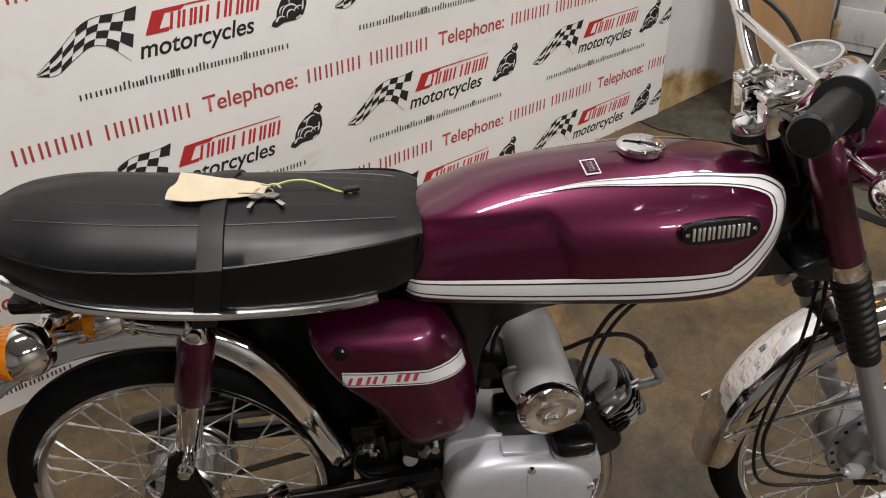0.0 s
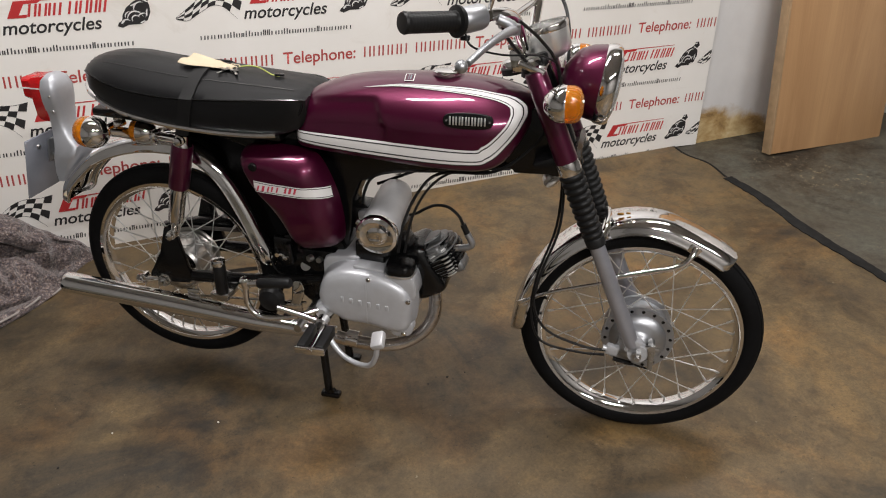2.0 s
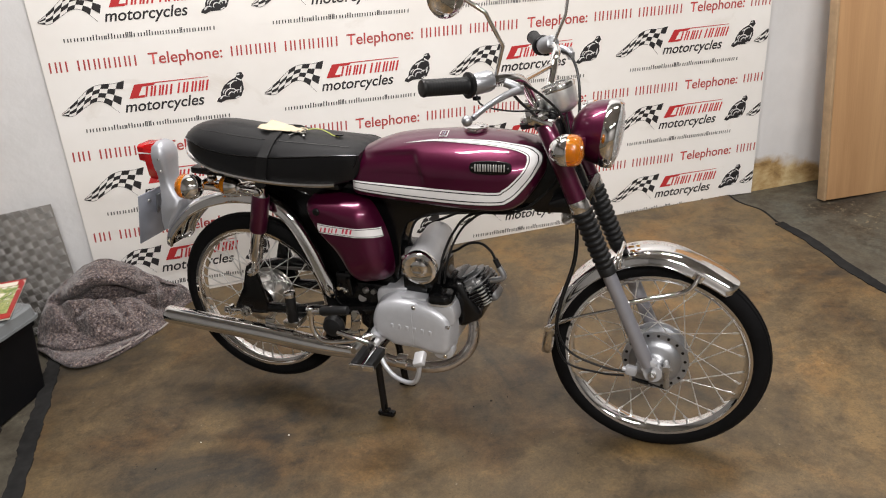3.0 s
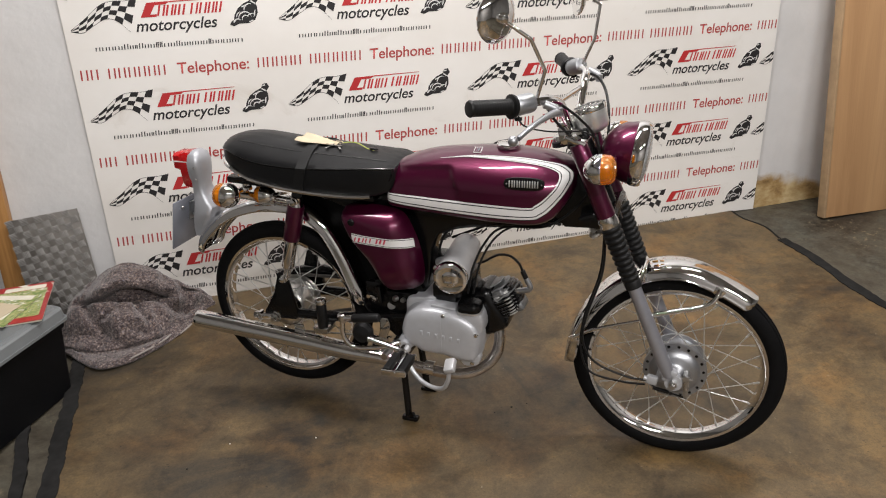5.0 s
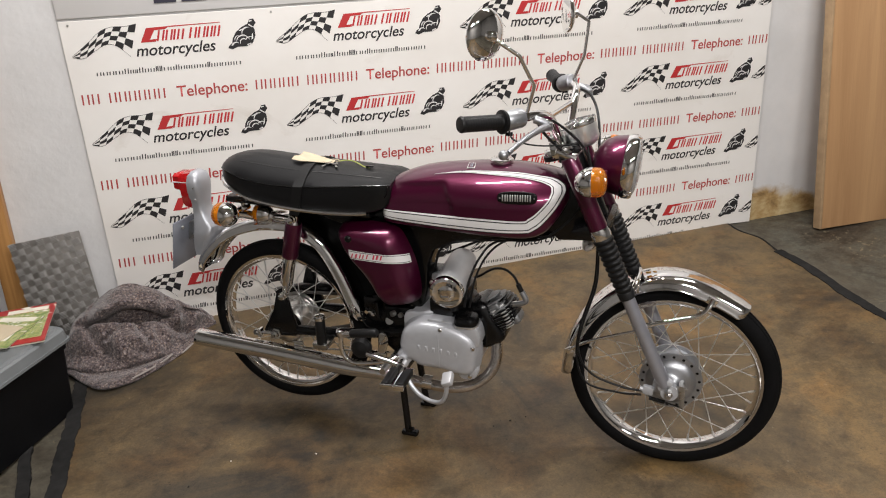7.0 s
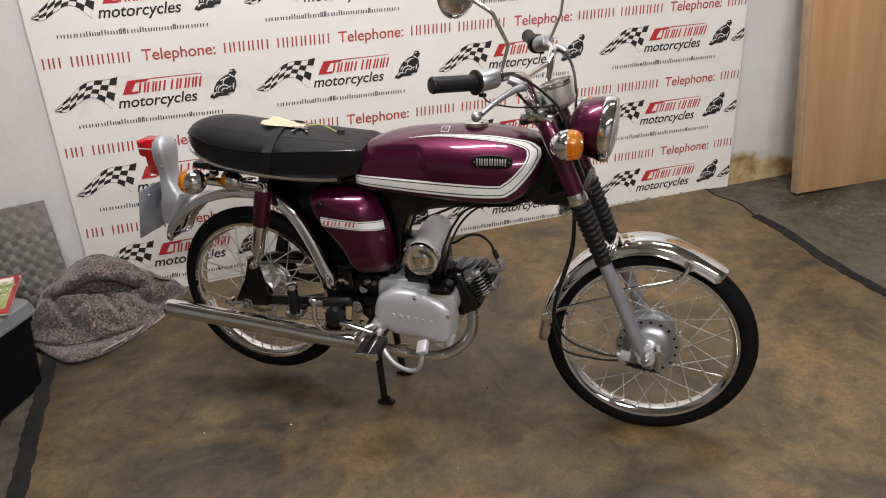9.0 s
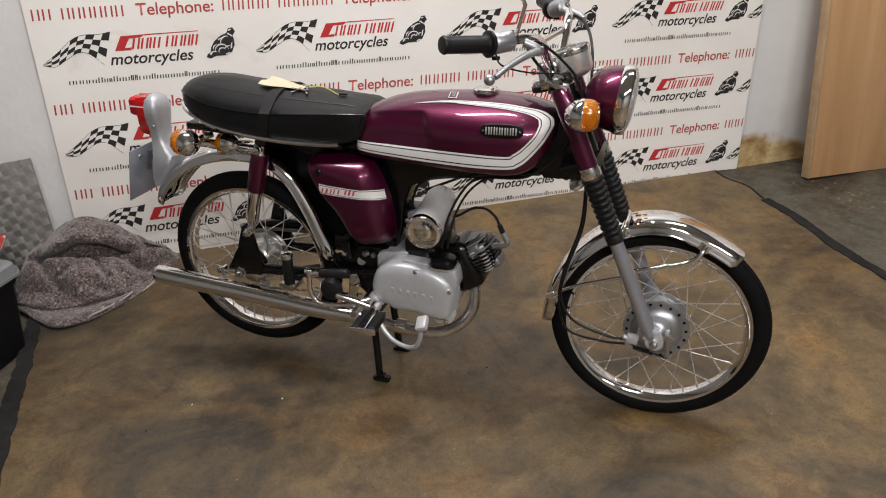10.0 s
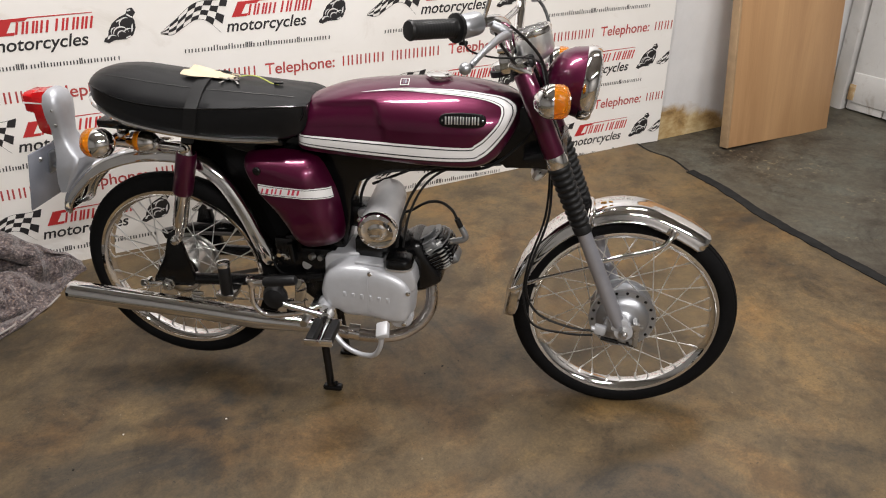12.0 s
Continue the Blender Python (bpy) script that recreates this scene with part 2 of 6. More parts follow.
def concrete():
    m = Mat("worn_painted_concrete", (0.2, 0.2, 0.19), 0.55)
    base = m.ramp(m.noise(2.0, 10.0, 0.70, None, 0.4), [(0.30, (0.020, 0.015, 0.010)), (0.42, (0.052, 0.043, 0.030)), (0.50, (0.080, 0.071, 0.052)), (0.60, (0.092, 0.090, 0.071)), (0.74, (0.128, 0.122, 0.098))])
    oil = m.ramp(m.noise(5.0, 10.0, 0.78, None, 0.4, (4, 2, 0)), [(0.50, (1, 1, 1)), (0.60, (0.55, 0.50, 0.46)), (0.68, (0.22, 0.19, 0.17))])
    fine = m.ramp(m.noise(42, 9.0, 0.78, None, 0.3), [(0.3, (0.52, 0.51, 0.50)), (0.6, (1.12, 1.12, 1.10))])
    zone = m.ramp(m.noise(3.4, 5.0, 0.6, None, 0.2, (8, 1, 0)), [(0.50, (0, 0, 0)), (0.62, (1, 1, 1))])
    chips = m.ramp(m.noise(34, 8.0, 0.72, None, 0.2, (1, 7, 0)), [(0.56, (0, 0, 0)), (0.64, (0.75, 0.75, 0.75))])
    col = m.mix(m.mix(base, oil, 0.85, "MULTIPLY"), fine, 0.85, "MULTIPLY")
    col = m.mix(col, (0.235, 0.190, 0.120), m.mix(zone, chips, 1.0, "MULTIPLY"))
    m.colour(col)
    m.rough(m.noise(8, 6.0), 0.40, 0.75)
    return m.bump(m.noise(35, 8.0), 0.4, 0.004).m


def plywood():
    m = Mat("plywood", (0.5, 0.3, 0.15), 0.5)
    g = m.noise(3.5, 7.0, 0.62, (2.0, 1, 0.22), 0.9)
    f = m.noise(70, 4.0, 0.6, (3.0, 1, 0.05))
    col = m.mix(m.ramp(g, [(0.3, (0.415, 0.232, 0.107)), (0.7, (0.57, 0.342, 0.168))]), m.ramp(f, [(0.3, (0.84, 0.82, 0.8)), (0.7, (1, 1, 1))]), 0.5, "MULTIPLY")
    knots = m.ramp(m.noise(3.0, 2.0, 0.4, (1.4, 1, 0.8), 0.3, (2.2, 0, 1.1)), [(0.70, (1, 1, 1)), (0.78, (0.55, 0.46, 0.38))])
    col = m.mix(col, knots, 0.8, "MULTIPLY")
    return m.colour(col).bump(f, 0.1, 0.001).m


def timber():
    m = Mat("pine_post", (0.5, 0.27, 0.09), 0.5)
    g = m.noise(14, 6.0, 0.6, (2.5, 2.5, 0.12), 0.6)
    m.colour(m.ramp(g, [(0.3, (0.32, 0.145, 0.040)), (0.7, (0.55, 0.29, 0.10))]))
    return m.bump(g, 0.2, 0.002).m


def wool():
    m = Mat("felt_blanket", (0.2, 0.18, 0.18), 0.95, spec=0.1)
    a = m.ramp(m.noise(120, 7.0, 0.82), [(0.37, (0.020, 0.015, 0.017)), (0.48, (0.086, 0.069, 0.070)), (0.57, (0.215, 0.182, 0.170)), (0.65, (0.48, 0.42, 0.38)), (0.74, (0.70, 0.67, 0.63))])
    b = m.ramp(m.noise(38, 7.0, 0.8), [(0.32, (0.34, 0.32, 0.34)), (0.5, (0.95, 0.90, 0.88)), (0.7, (1.25, 1.16, 1.08))])
    fleck = m.ramp(m.noise(210, 3.0, 0.6, None, 0.0, (3, 8, 2)), [(0.30, (0.55, 0.75, 1.25)), (0.42, (1, 1, 1)), (0.58, (1, 1, 1)), (0.70, (1.35, 0.95, 0.60))])
    m.colour(m.mix(m.mix(a, b, 0.8, "MULTIPLY"), fleck, 0.8, "MULTIPLY"))
    m.set("Sheen Weight", 0.3)
    return m.bump(m.noise(130, 6.0, 0.7), 0.7, 0.006).m


def tread_plate():
    m = Mat("tread_plate", (0.25, 0.25, 0.25), 0.42, 0.35)
    a = m.noise(14, 6.0, 0.65)
    m.colour(m.ramp(a, [(0.3, (0.095, 0.087, 0.078)), (0.7, (0.225, 0.210, 0.192))]))
    return m.rough(a, 0.4, 0.65).m


def cover(name, c1, c2, scale, off):
    m = Mat(name, c1, 0.3, 0, 0.2)
    a = m.noise(scale, 2.0, 0.4, None, 1.6, off)
    m.colour(m.ramp(a, [(0.40, c1), (0.47, c2), (0.58, c1), (0.66, (0.75, 0.72, 0.60))]))
    return m.m


BANNER, DAMP, FLOOR, CONCRETE, PLY, PINE, WOOL, TREAD = banner_white(), rust_damp(), floor_brown(), concrete(), plywood(), timber(), wool(), tread_plate()
WALL_STAINED = stained_wall()
# black for the floor tape and for the shadow line at the torn edge
TAPE_AND_SHADE = grained("black_tape_and_edge_shade", (0.019, 0.0185, 0.018), 0.85, 0, 0, 30, 0.6, 0.4, 0.002, 0.15).m
BRICK = grained("grey_room_paint", (0.23, 0.224, 0.214), 0.8, 0, 0, 4, 0.25, 0.2, 0.01).m
CEILING = grained("ceiling_paint", (0.42, 0.412, 0.395), 0.8, 0, 0, 4, 0.12, 0.2, 0.01).m
LENS = clear("headlamp_glass", (0.93, 0.94, 0.94), 0.12, 0.72)
DARK = grained("dark_paint", (0.05, 0.045, 0.04), 0.6, 0, 0, 10, 0.3).m
DOOR_WHITE = door_paint()
SIGN_WHITE = grained("sign_board", (0.76, 0.75, 0.74), 0.4, 0, 0, 3, 0.05).m
SIGN_BLUE = grained("dark_sign_print", (0.03, 0.03, 0.05), 0.5, 0, 0, 30, 0.2).m
COVER_RED = cover("red_magazine_cover", (0.38, 0.03, 0.03), (0.30, 0.02, 0.02), 11, (1, 2, 0))
COVER_GREEN = cover("green_magazine_cover", (0.17, 0.25, 0.07), (0.45, 0.44, 0.20), 26, (5, 1, 0))
PAGES = grained("page_edges", (0.70, 0.66, 0.55), 0.8, 0, 0, 200, 0.15).m


# ---- mesh helpers ----
def link(name, bm, mat, parent=None, label="", flat=False):
    """One mesh object out of a bmesh."""
    bmesh.ops.recalc_face_normals(bm, faces=bm.faces)
    me = bpy.data.meshes.new(name)
    bm.to_mesh(me)
    bm.free()
    if not flat:
        me.polygons.foreach_set("use_smooth", [True] * len(me.polygons))
        me.set_sharp_from_angle(angle=radians(38))
    me.materials.append(mat)
    ob = new(name, me)
    if parent:
        ob.parent = parent
    if label:
        tagged(ob, label)
    return ob


def part(name, bm, mat, parent, label="", flat=False):
    return link(name, bm, mat, parent, label, flat)


def share(name, me, parent, m):
    """One more object on a mesh that is already there."""
    ob = new(name, me)
    ob.parent = parent
    ob.matrix_basis = m
    return ob


def merged(*bms):
    out = bmesh.new()
    for b in bms:
        me = bpy.data.meshes.new("tmp")
        b.to_mesh(me)
        b.free()
        out.from_mesh(me)
        bpy.data.meshes.remove(me)
    return out


def spline(pts, steps=6):
    """Catmull-Rom through the points."""
    p = [Vector(q) for q in pts]
    if len(p) < 3 or steps < 2:
        return p
    p = [2 * p[0] - p[1]] + p + [2 * p[-1] - p[-2]]
    out = []
    for i in range(1, len(p) - 2):
        a, b, c, d = p[i - 1:i + 3]
        for s in range(steps):
            t = s / steps
            out.append(0.5 * ((2 * b) + (c - a) * t + (2 * a - 5 * b + 4 * c - d) * t * t + (3 * b - a - 3 * c + d) * t ** 3))
    out.append(p[-2])
    return out


def table(x, xs, ys):
    """A smooth value from a table."""
    if x <= xs[0]:
        return ys[0]
    if x >= xs[-1]:
        return ys[-1]
    k = max(i for i in range(len(xs) - 1) if xs[i] <= x)

    def slope(i):
        a, b = max(0, i - 1), min(len(xs) - 1, i + 1)
        return (ys[b] - ys[a]) / (xs[b] - xs[a])

    d = xs[k + 1] - xs[k]
    t = (x - xs[k]) / d
    return ((2 * t ** 3 - 3 * t * t + 1) * ys[k] + (t ** 3 - 2 * t * t + t) * d * slope(k)
            + (3 * t * t - 2 * t ** 3) * ys[k + 1] + (t ** 3 - t * t) * d * slope(k + 1))


def loft(rings, caps=True, closed=True):
    bm = bmesh.new()
    vs = [[bm.verts.new(q) for q in r] for r in rings]
    n = len(rings[0])
    for a, b in zip(vs, vs[1:]):
        for i in range(n if closed else n - 1):
            j = (i + 1) % n
            bm.faces.new((a[i], a[j], b[j], b[i]))
    if caps:
        bm.faces.new(vs[0][::-1])
        bm.faces.new(vs[-1])
    return bm


def tube(pts, r, seg=10, steps=6, radii=None):
    """A round bar along a smooth line; radii: one for each given point."""
    line = spline(pts, steps)
    rr = [r] * len(line)
    if radii:
        rr = [float(q) for q in np.interp(np.linspace(0, len(pts) - 1, len(line)), range(len(pts)), radii)]
    side = Vector((0, 0, 1))
    rings = []
    for i, p in enumerate(line):
        d = (line[min(i + 1, len(line) - 1)] - line[max(i - 1, 0)]).normalized()
        u = side - d * side.dot(d)
        if u.length < 1e-3:
            u = Vector((0, 1, 0)) - d * d.y
        u.normalize()
        side = u
        v = d.cross(u)
        rings.append([p + rr[i] * (math.cos(a) * u + math.sin(a) * v) for a in (2 * math.pi * k / seg for k in range(seg))])
    return loft(rings)


def turned(profile, at, axis, seg=32, caps=True):
    """A turned body: profile of (along, radius) round an axis through at."""
    d = Vector(axis).normalized()
    u = d.orthogonal().normalized()
    v = d.cross(u)
    at = Vector(at)
    return loft([[at + d * h + max(r, 1e-4) * (math.cos(a) * u + math.sin(a) * v) for a in (2 * math.pi * k / seg for k in range(seg))]
                 for h, r in profile], caps)


def hoop(profile, at, seg=72, axis=(0, 1, 0)):
    """A closed ring section (along, radius) turned round an axis: tyres, rims, bezels."""
    d = Vector(axis).normalized()
    u = d.orthogonal().normalized()
    v = d.cross(u)
    at = Vector(at)
    bm = bmesh.new()
    rings = []
    for k in range(seg):
        a = 2 * math.pi * k / seg
        e = math.cos(a) * u + math.sin(a) * v
        rings.append([bm.verts.new(at + d * h + e * r) for h, r in profile])
    n = len(profile)
    for k in range(seg):
        a, b = rings[k], rings[(k + 1) % seg]
        for i in range(n):
            j = (i + 1) % n
            bm.faces.new((a[i], a[j], b[j], b[i]))
    return bm


def box(c, s, bevel=0.003, turn=None, segs=2):
    bm = bmesh.new()
    bmesh.ops.create_cube(bm, size=1.0)
    bmesh.ops.scale(bm, vec=Vector(s), verts=bm.verts)
    if bevel:
        bmesh.ops.bevel(bm, geom=bm.edges[:], offset=min(bevel, min(s) * 0.45), segments=segs, affect="EDGES", profile=0.5)
    m = Matrix.Translation(c) @ (pose(0, 0, 0, *turn) if turn else Matrix())
    bmesh.ops.transform(bm, matrix=m, verts=bm.verts)
    return bm


def slab(outline, y0, y1, bevel=0.0, segs=2):
    """A plate with an outline in x and z, from y0 to y1."""
    bm = bmesh.new()
    a = [bm.verts.new((x, y0, z)) for x, z in outline]
    b = [bm.verts.new((x, y1, z)) for x, z in outline]
    n = len(outline)
    bm.faces.new(a)
    bm.faces.new(b[::-1])
    for i in range(n):
        bm.faces.new((a[i], b[i], b[(i + 1) % n], a[(i + 1) % n]))
    bmesh.ops.recalc_face_normals(bm, faces=bm.faces)
    if bevel:
        flat = {f for f in bm.faces if len(f.verts) == n}
        edges = [e for e in bm.edges if any(f in flat for f in e.link_faces)]
        bmesh.ops.bevel(bm, geom=edges, offset=bevel, segments=segs, affect="EDGES", profile=0.5)
    return bm


def rounded(outline, steps=4):
    """A closed smooth line through outline points."""
    p = [Vector((x, 0, z)) for x, z in outline]
    n, out = len(p), []
    for i in range(n):
        a, b, c, d = p[i - 1], p[i], p[(i + 1) % n], p[(i + 2) % n]
        for s in range(steps):
            t = s / steps
            q = 0.5 * ((2 * b) + (c - a) * t + (2 * a - 5 * b + 4 * c - d) * t * t + (3 * b - a - 3 * c + d) * t ** 3)
            out.append((q.x, q.z))
    return out


def mirrored(bm):
    """The same body on the other side of the machine."""
    bmesh.ops.scale(bm, vec=(1, -1, 1), verts=bm.verts)
    bmesh.ops.reverse_faces(bm, faces=bm.faces)
    return bm


def empty(name, m, label, category, group="", kind=""):
    ob = new(name)
    ob.empty_display_size = 0.1
    ob.matrix_world = m
    return tagged(ob, label, category, group, kind)


# ---- the room ----
def setting(name, bm, mat, label, category):
    return tagged(link(name, bm, mat), label, category, kind="structure")


def sloped(bm):
    """Lay a level piece on the workshop floor, which rises gently towards the wall."""
    for v in bm.verts:
        v.co.z += rise(v.co.x, v.co.y)
    return bm


def rise(x, y):
    return 0.0317 + 0.0268 * x + 0.0397 * y


setting("ground", sloped(box((1.2, -2.6, -0.06), (8.6, 7.0, 0.10), 0)), CONCRETE, "worn grey-brown painted concrete workshop floor", "floor")
setting("wall_north", box((1.2, 0.090, 1.31), (8.6, 0.16, 3.62), 0), WALL_STAINED, "white painted wall behind the printed banner", "wall")
setting("wall_south", box((1.2, -6.1, 1.31), (8.6, 0.16, 3.62), 0), BRICK, "plain grey workshop wall", "wall")
setting("wall_west", box((-3.1, -3.005, 1.31), (0.16, 6.01, 3.62), 0), BRICK, "plain grey side wall", "wall")
setting("wall_east", box((5.5, -3.005, 1.31), (0.16, 6.01, 3.62), 0), BRICK, "plain grey side wall", "wall")
setting("ceiling", box((1.2, -2.98, 3.18), (8.9, 6.4, 0.12), 0), CEILING, "plain white workshop ceiling", "ceiling")


def sheet(outline, z0, z1):
    """A flat sheet with an outline in x and y."""
    bm = bmesh.new()
    a = [bm.verts.new((x, y, z0)) for x, y in outline]
    b = [bm.verts.new((x, y, z1)) for x, y in outline]
    n = len(outline)
    bm.faces.new(a[::-1])
    bm.faces.new(b)
    for i in range(n):
        bm.faces.new((a[i], a[(i + 1) % n], b[(i + 1) % n], b[i]))
    return bm


setting("floor", sloped(sheet([(-0.80, 0.006), (2.000, 0.006), (1.996, -0.10), (2.030, -0.21), (2.010, -0.36), (2.022, -0.55), (1.995, -0.80), (2.000, -1.5), (1.98, -6.0), (-0.78, -6.0), (-0.815, -1.5), (-0.84, -0.6), (-0.85, -0.35)], -0.009, 0.0)),
        FLOOR, "scuffed brown-stained sheet floor with dark patches", "floor")


def ragged(line, width, seed):
    """A strip of tape along a line, with uneven edges."""
    rnd = random.Random(seed)
    pts = spline([(x, y, 0) for x, y in line], 14)
    left, right, wl, wr = [], [], 0.0, 0.0
    for i, p in enumerate(pts):
        d = (pts[min(i + 1, len(pts) - 1)] - pts[max(i - 1, 0)]).normalized()
        s = Vector((-d.y, d.x, 0))
        wl, wr = 0.6 * wl + rnd.uniform(-0.07, 0.07), 0.6 * wr + rnd.uniform(-0.07, 0.07)
        left.append(p + s * width * (0.5 + wl))
        right.append(p - s * width * (0.5 + wr))
    return [(q.x, q.y) for q in left] + [(q.x, q.y) for q in reversed(right)]


setting("trim", sloped(sheet(ragged([(2.014, -0.35), (2.018, -0.55), (1.994, -0.80), (1.998, -1.05), (2.008, -1.35), (2.00, -2.2), (1.99, -4.0)], 0.042, 3), -0.009, 0.0035)),
        TAPE_AND_SHADE, "black floor tape over the seam of the floor sheet", "tape")
# thin dark strip that stands in for the shadow along the torn edge
setting("trim", sloped(sheet(ragged([(2.001, -0.004), (1.999, -0.10), (2.031, -0.21), (2.013, -0.34)], 0.010, 12), -0.009, 0.001)),
        TAPE_AND_SHADE, "torn edge of the floor sheet with its shadow line as a dark strip", "floor edge")
setting("trim", sloped(sheet(ragged([(-0.846, -0.28), (-0.841, -0.40), (-0.832, -0.60), (-0.826, -0.80), (-0.820, -0.98), (-0.81, -1.5), (-0.79, -3.0)], 0.050, 5), -0.009, 0.0035)),
        TAPE_AND_SHADE, "black floor tape along the edge of the floor sheet", "tape")
setting("trim", sloped(sheet(ragged([(-0.955, -0.66), (-0.940, -0.77), (-0.911, -0.95), (-0.89, -1.4), (-0.87, -3.0)], 0.035, 8), -0.009, 0.002)),
        TAPE_AND_SHADE, "second strip of black tape on the concrete", "tape")


# white boarded door beyond the plywood sheet
door = empty("door", pose(3.27, -0.080, 0.100, 0, 0, -86), "white painted boarded door with a dirty lower edge", "door", kind="structure")
for k in range(5):
    part("plank", box((0.10 + 0.2 * k, 0, 1.026), (0.193, 0.04, 2.03), 0.005), DOOR_WHITE, door)
part("bottom_rail", box((0.5, -0.022, 0.125), (0.98, 0.010, 0.15), 0.004), DOOR_WHITE, door)
part("frame", box((-0.045, 0.0, 1.04), (0.07, 0.09, 2.08), 0.006), DOOR_WHITE, door)
part("patch", box((0.02, -0.026, 0.10), (0.035, 0.006, 0.08), 0.002), DAMP, door, "rust-brown flaking corner")

# plywood sheet leaning on the wall
board = empty("plywood_board", pose(2.337, -0.232, 0.086, -6.0, 0, 0), "bare plywood board leaning upright against the wall", "board")
part("panel", box((0.310, 0.022, 0.94), (0.620, 0.043, 1.88), 0.003), PLY, board)
part("edging", box((-0.007, 0.022, 0.94), (0.012, 0.045, 1.88), 0.002), grained("pale_edging", (0.44, 0.30, 0.17), 0.6, 0, 0, 30, 0.25).m, board, "pale raw edge strip")

# ---- the banner ----
BX0, BX1, BZ0, BZ1 = -0.722, 2.122, 0.016, 1.204
banner = empty("banner", pose(0, 0, 0), "white printed banner board with rows of flags and lettering", "banner")
part("sheet", slab([(BX0, rise(BX0, 0) - 0.004), (2.0, rise(2.0, 0) - 0.004), (BX1, rise(BX1, 0) - 0.010), (BX1, BZ1), (BX0, BZ1)], 0.0, 0.009, 0.001, 1), BANNER, banner)
sign = empty("sign_board", pose(0, 0, 0), "white sign board mounted above the banner", "sign")
part("sheet", box(((BX0 + BX1) / 2, 0.004, 1.212 + 0.30), (BX1 - BX0, 0.010, 0.60), 0.003), SIGN_WHITE, sign)
for k, w in enumerate((0.075, 0.085, 0.065, 0.085, 0.06)):
    part("lettering_bar", box((-0.36 + 0.098 * k, -0.002, 1.305), (w, 0.003, 0.12), 0), SIGN_BLUE, sign)
for k in range(5):
    part("screw", turned([(0, 0.004), (0.002, 0.003)], (BX0 + 0.03 + k * 0.69, -0.0005, 1.19), (0, -1, 0), 10), STEEL, banner)

TIPS, ROWS = (-0.702, 0.0, 0.708, 1.412, 2.050), (1.072, 0.759, 0.442, 0.128)
CUT = BX1 - 0.002


def prints(polys, y=-0.0008):
    """Flat ink shapes in x and z, trimmed to one side of the board's end."""
    bm = bmesh.new()
    for p in polys:
        bm.faces.new([bm.verts.new((x, y, z)) for x, z in p])
    return bm


FLAG_U = (0.0, 0.2, 0.4, 0.6, 0.8, 1.0)
FLAG_TOP = ((0.0, 0.051, 0.105, 0.146, 0.188, 0.228), (0.004, 0.040, 0.081, 0.093, 0.092, 0.098))
FLAG_LOW = ((0.0, 0.036, 0.076, 0.118, 0.154, 0.190), (0.0, -0.006, 0.016, 0.036, 0.026, -0.012))


def bend(u, v):
    """A waving flag: u along, v up, both 0 to 1."""
    (tx, tz), (lx, lz) = ((table(u, FLAG_U, a), table(u, FLAG_U, b)) for a, b in (FLAG_TOP, FLAG_LOW))
    return 0.004 + lx + (tx - lx) * v, 0.010 + lz + (tz - lz) * v


def flag_polys(limit=9.0):
    out, nu, nv = [], 8, 4
    for i in range(nu):
        for j in range(nv):
            u0, u1, v0, v1 = i / nu, (i + 1) / nu, j / nv, (j + 1) / nv
            if (i + j) % 2 == 0:
                q = [bend(u0, v0), bend((u0 + u1) / 2, v0), bend(u1, v0), bend(u1, v1), bend((u0 + u1) / 2, v1), bend(u0, v1)]
                if min(x for x, _ in q) < limit - 0.002:
                    q = [(min(x, limit), z) for x, z in q]
                    out.append(q[1:] if i == 0 and j == 0 else q)
    for v in (0.0, 1.0):
        for i in range(18):
            u0, u1 = i / 18, (i + 1) / 18
            (xa, za), (xb, zb) = bend(u0, v), bend(u1, v)
            if xb < limit:
                out.append([(xa, za), (xb, zb), (xb, zb + 0.0014), (xa, za + 0.0014)])
    return out


def bars(x0, x1, z, h, widths, slant=0.0, gap=0.25, tall=(), stroke=0.003):
    """Plain upright bars in place of a line of lettering, two to a wide character; 0 in widths is a space."""
    total = sum(w if w else 0.6 for w in widths)
    k, x, out = (x1 - x0) / total, x0, []
    for n, w in enumerate(widths):
        if w:
            a, b, g = x + k * w * gap / 2, x + k * w * (1 - gap / 2), h * (1.45 if n in tall else 1.0)
            d = min(stroke, b - a)
            for p in (a, b - d) if b - a > 2.2 * stroke else (a,):
                out.append([(p, z), (p + d, z), (p + d + slant * g, z + g), (p + slant * g, z + g)])
        x += k * (w if w else 0.6)
    return out


LOGO = [[(0.236, 0.044), (0.262, 0.092), (0.34, 0.094), (0.325, 0.084), (0.288, 0.083), (0.269, 0.052), (0.292, 0.053), (0.288, 0.044)],
        [(0.34, 0.0945), (0.516, 0.0955), (0.516, 0.0935), (0.335, 0.0905)]]
LOGO_BARS = bars(0.288, 0.383, 0.046, 0.036, (1, 1, 0.42, 0.95), 0.30, 0.16, (), 0.0068) + bars(0.398, 0.508, 0.047, 0.037, (1, 1, 0.85, 0.85), 0.30, 0.16, (), 0.0068)
WEB = bars(0.066, 0.571, -0.059, 0.0125, (1, 1, 1, 0.5, 0.9, 0.9, 0.8, 0.6, 0.9, 0.9, 0.9, 0.6, 0.6, 1.1, 0.9, 0.8, 0.9, 0.8, 0.9, 0.9, 0.9, 0.6, 0.9, 0.9, 0.5, 0.9, 0.9, 1.1), 0.1, 0.26, (5, 8, 11, 12, 15, 21), 0.0040)
